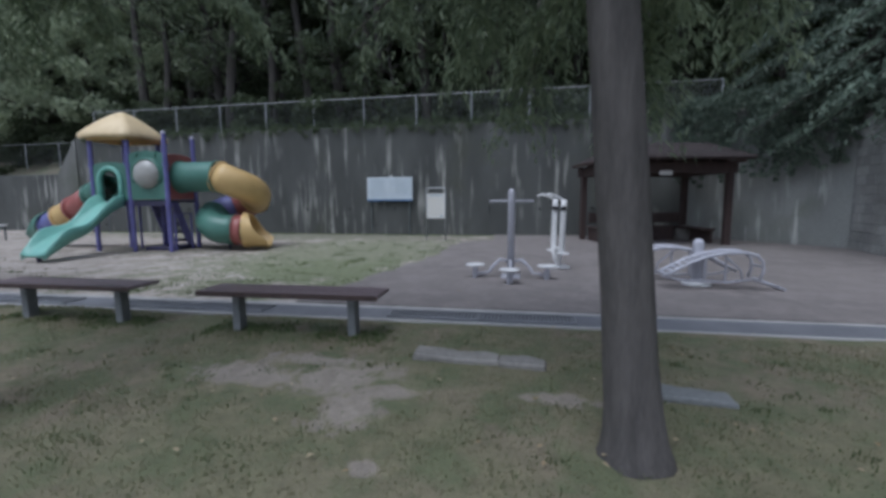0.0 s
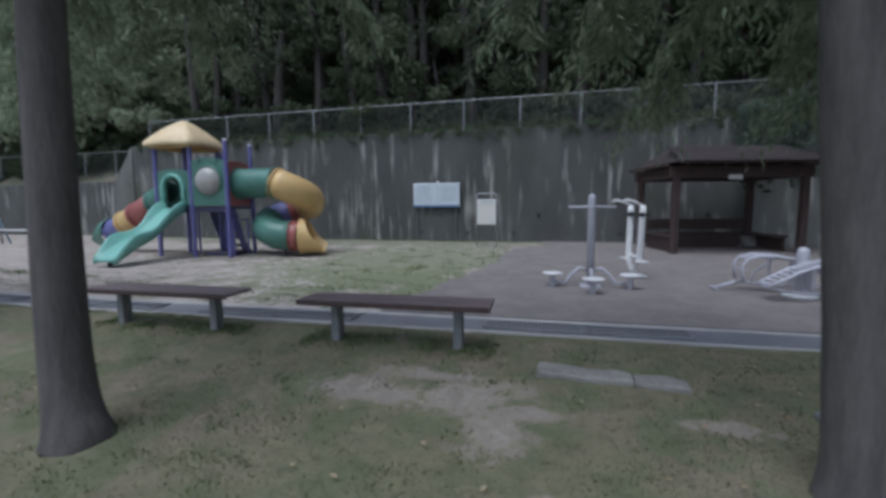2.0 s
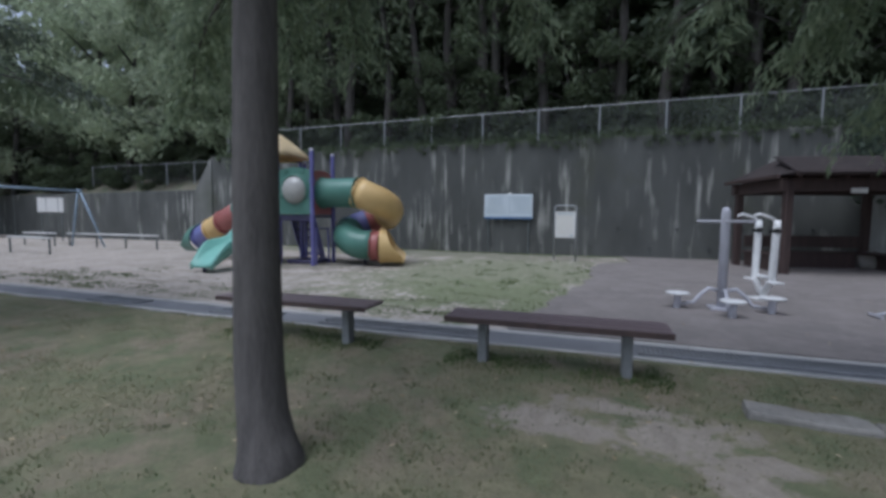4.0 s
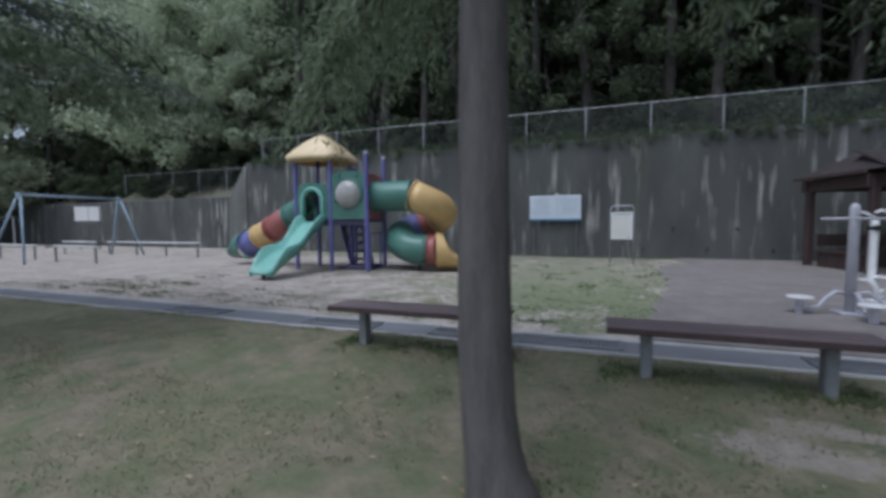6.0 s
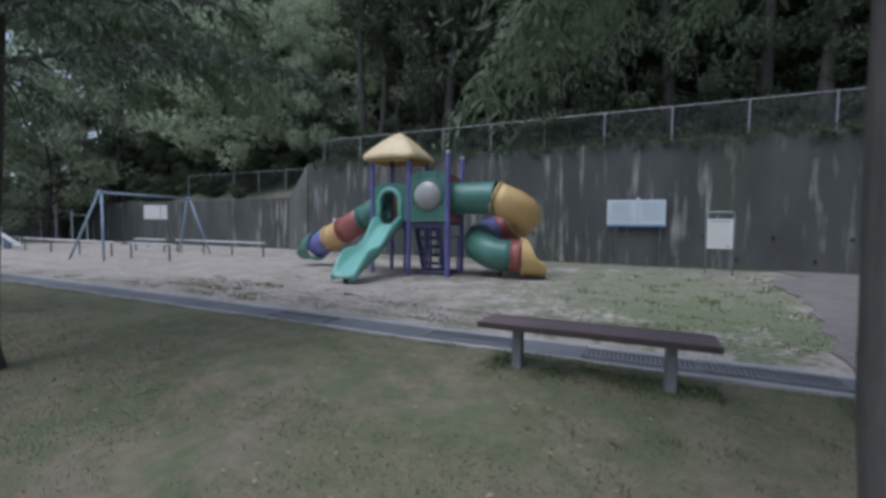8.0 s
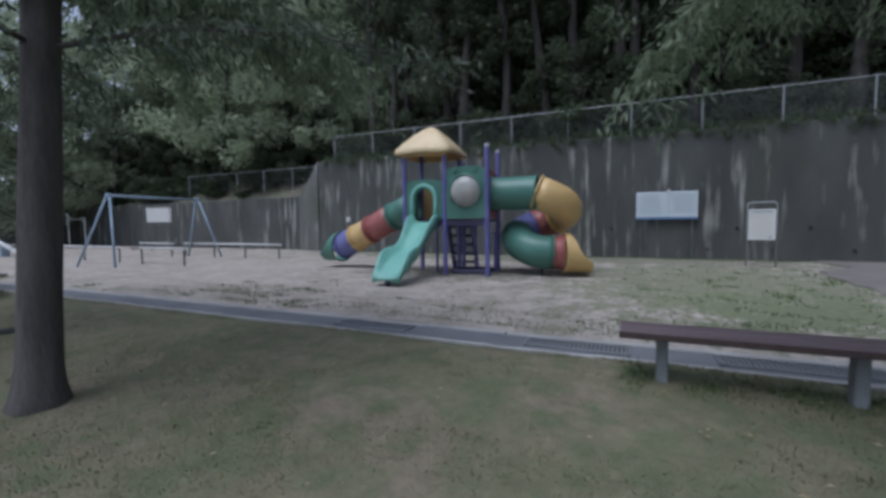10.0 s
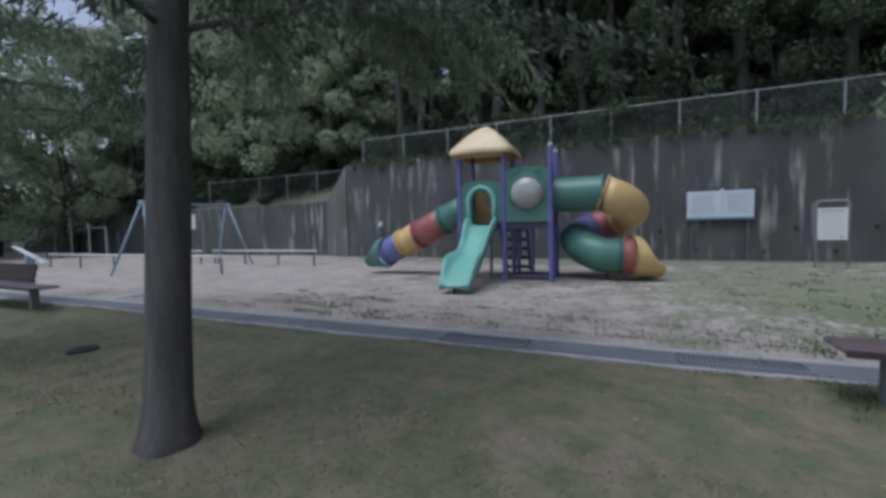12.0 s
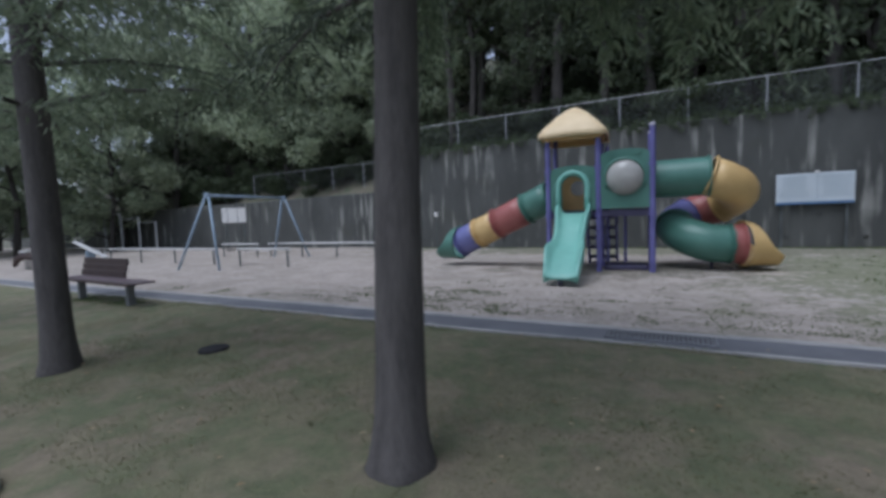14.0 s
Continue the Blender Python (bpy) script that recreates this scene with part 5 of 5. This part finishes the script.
for row, (y, step, sc) in enumerate(((19.5, 2.7, 0.9), (23.5, 3.0, 1.05), (28.5, 3.6, 1.25), (35, 4.6, 1.5))):
    x = -24.0 - row * 6
    while x < 20 + row * 6:
        xx, yy = x + rng0.uniform(-0.8, 0.8), y + rng0.uniform(-1.2, 1.2)
        t = kinds[3 if xx < -13 and rng0.random() < 0.5 else rng0.choice((0, 1, 2) if row < 2 else (0, 1))]
        s = sc * rng0.uniform(0.85, 1.2)
        copy_thing(t, pose(xx, yy, hill(xx, yy) - 0.15, rng0.uniform(-4, 4), rng0.uniform(-4, 4), rng0.uniform(0, 360)) @ Matrix.Scale(s, 4))
        x += step
x = -13.0
while x < 15:
    for y, s in ((18.2, 0.8), (21.5, 1.1), (26.0, 1.5)):
        xx, yy = x + rng0.uniform(-0.9, 0.9), y + rng0.uniform(-0.7, 0.7)
        copy_thing(under, pose(xx, yy, hill(xx, yy) - 0.15, 0, 0, rng0.uniform(0, 360)) @ Matrix.Scale(s * rng0.uniform(0.8, 1.15), 4))
    x += 2.3
for x, y, s in ((8.5, 16.5, 1.0), (10.5, 14.0, 1.0), (10.8, 11.0, 1.0), (10.6, 7.5, 1.1), (11.0, 4.0, 1.1)):
    copy_thing(under, pose(x, y, 4.2, 0, 0, rng0.uniform(0, 360)) @ Matrix.Scale(s, 4))
for x, y, s in ((-21.5, 18.4, 0.75), (-24.5, 19.5, 1.0), (-28.0, 18.6, 1.05), (-32.0, 19.0, 1.2), (-27.0, 23.5, 1.3), (-33.0, 24.5, 1.4), (-38.0, 22.0, 1.4), (-36.5, 17.2, 1.1), (-41, 15, 1.15), (-37.5, 13.5, 0.9), (-40, 9.5, 1.0), (-43, 12, 1.1), (-46, 10, 1.2), (-42, 5.5, 1.0), (-44, 1, 1.1), (-48, 4, 1.2), (-47, -3, 1.2), (-52, 12, 1.5), (-54, 5, 1.5)):
    copy_thing(kinds[3], pose(x, y, hill(x, y) - 0.1 if y > 15.9 else 0.0, 0, 0, rng0.uniform(0, 360)) @ Matrix.Scale(s, 4))
for k in range(11):
    x = -19.5 - 2.3 * k
    y = 20.8 + rng0.uniform(-0.8, 0.8)
    copy_thing(kinds[3], pose(x, y, hill(x, y) - 0.2, 0, 0, rng0.uniform(0, 360)) @ Matrix.Scale(rng0.uniform(0.6, 0.85), 4))
    copy_thing(under, pose(x - 1, 18.6, hill(x, 18.6) - 0.2, 0, 0, rng0.uniform(0, 360)) @ Matrix.Scale(0.55, 4))
for x, y, s in ((-36, 27, 1.6), (-44, 24, 1.6), (-50, 18, 1.6), (-40, 17, 1.2)):
    copy_thing(kinds[3], pose(x, y, hill(x, y) - 0.2, 0, 0, rng0.uniform(0, 360)) @ Matrix.Scale(s, 4))
for x, y in ((11.5, 14), (13, 9), (12, 4), (13.5, -1), (12, -6)):
    copy_thing(kinds[rng0.choice((0, 2))], pose(x, y, 5.0, 0, 0, rng0.uniform(0, 360)))
for t in (*kinds, *slim, under):
    for o in (*t.children_recursive, t):
        bpy.data.objects.remove(o)


def bush(seed, label):
    rng = np.random.default_rng(seed)
    bu = thing("bush", pose(0, 0, -500), label, "bush", group="undergrowth behind the fence")
    cs = [(rng.uniform(-1.1, 1.1), rng.uniform(-0.5, 0.5), rng.uniform(0.2, 1.3)) for _ in range(16)]
    v, f = leaf_cloud(rng, cs, [0.42] * 16, 2600, 0.14)
    bm = bmesh.new()
    for c in cs[:8]:
        sweep([(c[0] * 0.2, c[1] * 0.2, -0.2), (c[0] * 0.7, c[1] * 0.7, c[2] * 0.6), c], [0.025, 0.018, 0.008], 5, bm)
    part("stem", bm, M_BARKFAR, bu)
    cloud_mesh("foliage", v, f, L_WOODS, bu)
    return bu


bushes = [bush(41, "dark leafy bush behind the fence"), bush(42, "dark leafy bush behind the fence")]
for k in range(44):
    x = -40 + k * 1.12 + rng0.uniform(-0.4, 0.4)
    y = (16.6 if x > -18.6 else 17.4) + rng0.uniform(0, 1.6)
    copy_thing(bushes[k % 2], pose(x, y, hill(x, y) - 0.1, 0, 0, rng0.uniform(0, 360)) @ Matrix.Scale(rng0.uniform(0.7, 1.2), 4))
for t in bushes:
    for o in (*t.children_recursive, t):
        bpy.data.objects.remove(o)

# ---- lawn details ----
def blob(x, y, cx, cy, rx, ry, seed):
    d = math.hypot((x - cx) / rx, (y - cy) / ry)
    return d + 0.75 * noise.noise((x * 2.6, y * 2.6, seed)) + 0.45 * noise.noise((x * 9, y * 9, seed)) + 0.3 * noise.noise((x * 23, y * 23, seed)) < 0.85


def bare(x, y):
    return any(blob(x, y, *p) for p in PATCHES)


def slab(x, y, w, d, h, rz, seed, material=None):
    bm = box((0, 0, 0), (w, d, 0.16), 0.02, segs=2)
    bmesh.ops.subdivide_edges(bm, edges=[e for e in bm.edges if e.calc_length() > 0.2], cuts=6, use_grid_fill=True)
    for v in bm.verts:
        v.co += Vector((0.02, 0.02, 0.012)) * noise.noise(v.co * 5 + Vector((seed, 0, 0)))
    ob = part("stone_slab", bm, material or M_STONE)
    ob.matrix_basis = pose(x, y, h - 0.08, 1, 2, rz)
    return tagged(ob, "old pale stone edging half sunk in the lawn", "stone", group="old edging stones")


slab(-0.56, 3.42, 0.70, 0.19, 0.012, -2, 1.0)
slab(-0.02, 3.38, 0.36, 0.17, 0.004, -7, 2.0)
slab(1.07, 3.03, 0.56, 0.2, -0.02, 0, 3.0, M_LEG)

bm = bmesh.new()
bmesh.ops.create_icosphere(bm, subdivisions=3, radius=1, matrix=Matrix.Diagonal((0.34, 0.26, 0.26, 1)))
for v in bm.verts:
    v.co *= 1 + 0.22 * noise.noise(v.co * 4 + Vector((3, 1, 0)))
boulder = part("boulder", bm, M_STONE, smooth=True)
boulder.matrix_basis = pose(4.75, 14.35, 0.2, 0, 0, 20)
tagged(boulder, "pale rough boulder lying beside the timber shelter", "stone")

dr = thing("drain_cover", pose(-12.97, 2.67, lawn_z(-12.97, 2.67)), "dark round drain cover sunk in the grass", "drain cover")
part("rim", sweep([(0, 0, -0.05), (0, 0, 0.012), (0, 0, 0.02)], [0.16, 0.16, 0.155], 24), M_DARK, dr)
part("lid", sweep([(0, 0, 0.015), (0, 0, 0.026)], [0.145, 0.14], 24), M_DARK, dr)

pth = prism([(-30, -9), (-10.6, -9), (-11.3, 0.2), (-11.95, 0.62), (-14, 0.8), (-30, 0.85)], -0.35, -0.11, "paved_path", M_KERB)
tagged(pth, "pale concrete path beside the lawn", "path", kind="structure")


def scatter_blades(name, rng, n, place, hmin, hmax, wide, material, label, lean=0.5):
    vs, fs = [], []
    for _ in range(n):
        q = place(rng)
        if q is None:
            continue
        x, y, z = q
        h = rng.uniform(hmin, hmax)
        a, b = rng.uniform(0, 6.283), rng.uniform(0, 6.283)
        l = h * lean * rng.random()
        n0 = len(vs)
        c, s = math.cos(a) * wide, math.sin(a) * wide
        vs += [(x - c, y - s, z - 0.01), (x + c, y + s, z - 0.01), (x + math.cos(b) * l, y + math.sin(b) * l, z + h)]
        fs.append((n0, n0 + 1, n0 + 2))
    ob = raw(name, vs, fs, material)
    return tagged(ob, label, "grass", kind="stuff")


def on_lawn(rng):
    x, y = rng.uniform(-16, 4.2), 0.5 + 3.7 * rng.random() ** 0.9
    d = noise.noise((x * 0.9, y * 0.9, 5.0)) + 0.5 * noise.noise((x * 3, y * 3, 2.0))
    if d < -0.25 + 0.5 * rng.random() - 0.25 or (bare(x, y) and rng.random() > 0.15):
        return None
    if -30 < x < -11.3 and y < 0.85:
        return None
    return x, y, lawn_z(x, y)


scatter_blades("grass", random.Random(5), 150000, on_lawn, 0.008, 0.024, 0.005, L_GRASS, "short worn lawn grass")


def by_weeds(rng):
    k = rng.random()
    if k < 0.35:
        x, y = rng.uniform(-6.0, -1.8), rng.uniform(5.3, 13.0)
        if x > paving_edge(y) - 0.05 or noise.noise((x * 2.4, y * 2.4, 9.0)) < 0.05 + 0.45 * rng.random() - 0.45 * max(0, 1 - abs(x - paving_edge(y)) / 0.7):
            return None
        return x, y, 0.0
    if k < 0.6:
        x = rng.uniform(-22, -3.6)
        y = 5.25 + drain_dy(x) + 0.16 * rng.normalvariate(0, 1) + 0.35 * noise.noise((x * 0.5, 1, 1))
        if noise.noise((x * 2.3, 0.4, 4.0)) < 0.22 + 0.3 * rng.random() or y < 4.97 + drain_dy(x):
            return None
        return x, y, 0.0
    if k < 0.8:
        x, y = rng.uniform(-18, 6), rng.uniform(15.0, 15.38)
        return x, y, 0.0
    bx = rng.choice((-2.23, -4.86, -17.65))
    x, y = bx + rng.uniform(-0.95, 0.95), 3.78 + rng.normalvariate(0, 0.13)
    if noise.noise((x * 4.0, y * 4.0, 7.0)) + 0.5 * rng.random() < 0.2:
        return None
    return x, y, lawn_z(x, y)


scatter_blades("weeds", random.Random(6), 30000, by_weeds, 0.015, 0.05, 0.009, L_WEED, "low green weeds", 0.9)


LAWN_TUFTS = [(x, y, r) for x, y, r in [(lr.uniform(-5, 3.5), lr.uniform(0.9, 4.0), lr.uniform(0.03, 0.11)) for lr in [random.Random(16)] for _ in range(260)] if not bare(x, y)]


def in_lawn_tuft(rng):
    x, y, r = rng.choice(LAWN_TUFTS)
    x, y = x + rng.normalvariate(0, r), y + rng.normalvariate(0, r * 0.7)
    return None if y > 4.1 or (x < -10.5 and y < 0.9) else (x, y, lawn_z(x, y))


scatter_blades("lawn_tufts", random.Random(17), 5000, in_lawn_tuft, 0.012, 0.04, 0.006, L_CLOVER, "small dark green tufts of coarse grass in the lawn", 0.9)
tuft_rng = random.Random(14)
TUFTS = [(x, 5.15 + drain_dy(x) + abs(tuft_rng.normalvariate(0, 1.0)), tuft_rng.uniform(0.05, 0.16)) for x in [tuft_rng.uniform(-14.5, -3.2) for _ in range(150)]]


def on_sand(rng):
    x, y, r = rng.choice(TUFTS)
    return x + rng.normalvariate(0, r * 1.7), max(y + rng.normalvariate(0, r * 0.55), 4.97 + drain_dy(x)), 0.0


scatter_blades("sand_tufts", random.Random(15), 5000, on_sand, 0.01, 0.04, 0.008, L_CLOVER, "small dark weed tufts in the sandy soil", 1.0)


def clover(rng):
    x, y = rng.uniform(-14, 4), rng.uniform(1.0, 4.1)
    if noise.noise((x * 1.1, y * 1.1, 11.0)) < 0.2:
        return None
    return x, y, lawn_z(x, y)


scatter_blades("clover_patches", random.Random(8), 22000, clover, 0.006, 0.016, 0.010, L_CLOVER, "small leafy clover patches in the lawn", 1.2)

rngf = np.random.default_rng(9)
n = 420
fx, fy = rngf.uniform(-16, 5.5, n), rngf.uniform(0.8, 12, n) ** 1.0
fy[: n * 2 // 3] = rngf.uniform(1.0, 4.2, n * 2 // 3)
vs, fs = [], []
for k in range(n):
    x, y = float(fx[k]), float(fy[k])
    z = lawn_z(x, y) + 0.035 if y < 4.2 else 0.034
    a, s = rngf.uniform(0, 6.28), rngf.uniform(0.012, 0.03)
    c, d = math.cos(a) * s, math.sin(a) * s
    n0 = len(vs)
    vs += [(x - c, y - d, z), (x + d * 0.5, y - c * 0.5, z + 0.008), (x + c, y + d, z + 0.003), (x - d * 0.5, y + c * 0.5, z + 0.006)]
    fs.append((n0, n0 + 1, n0 + 2, n0 + 3))
fl = raw("fallen_leaves", vs, fs, L_FALLEN)
tagged(fl, "small dry fallen leaves on lawn and paving", "leaves", kind="stuff")
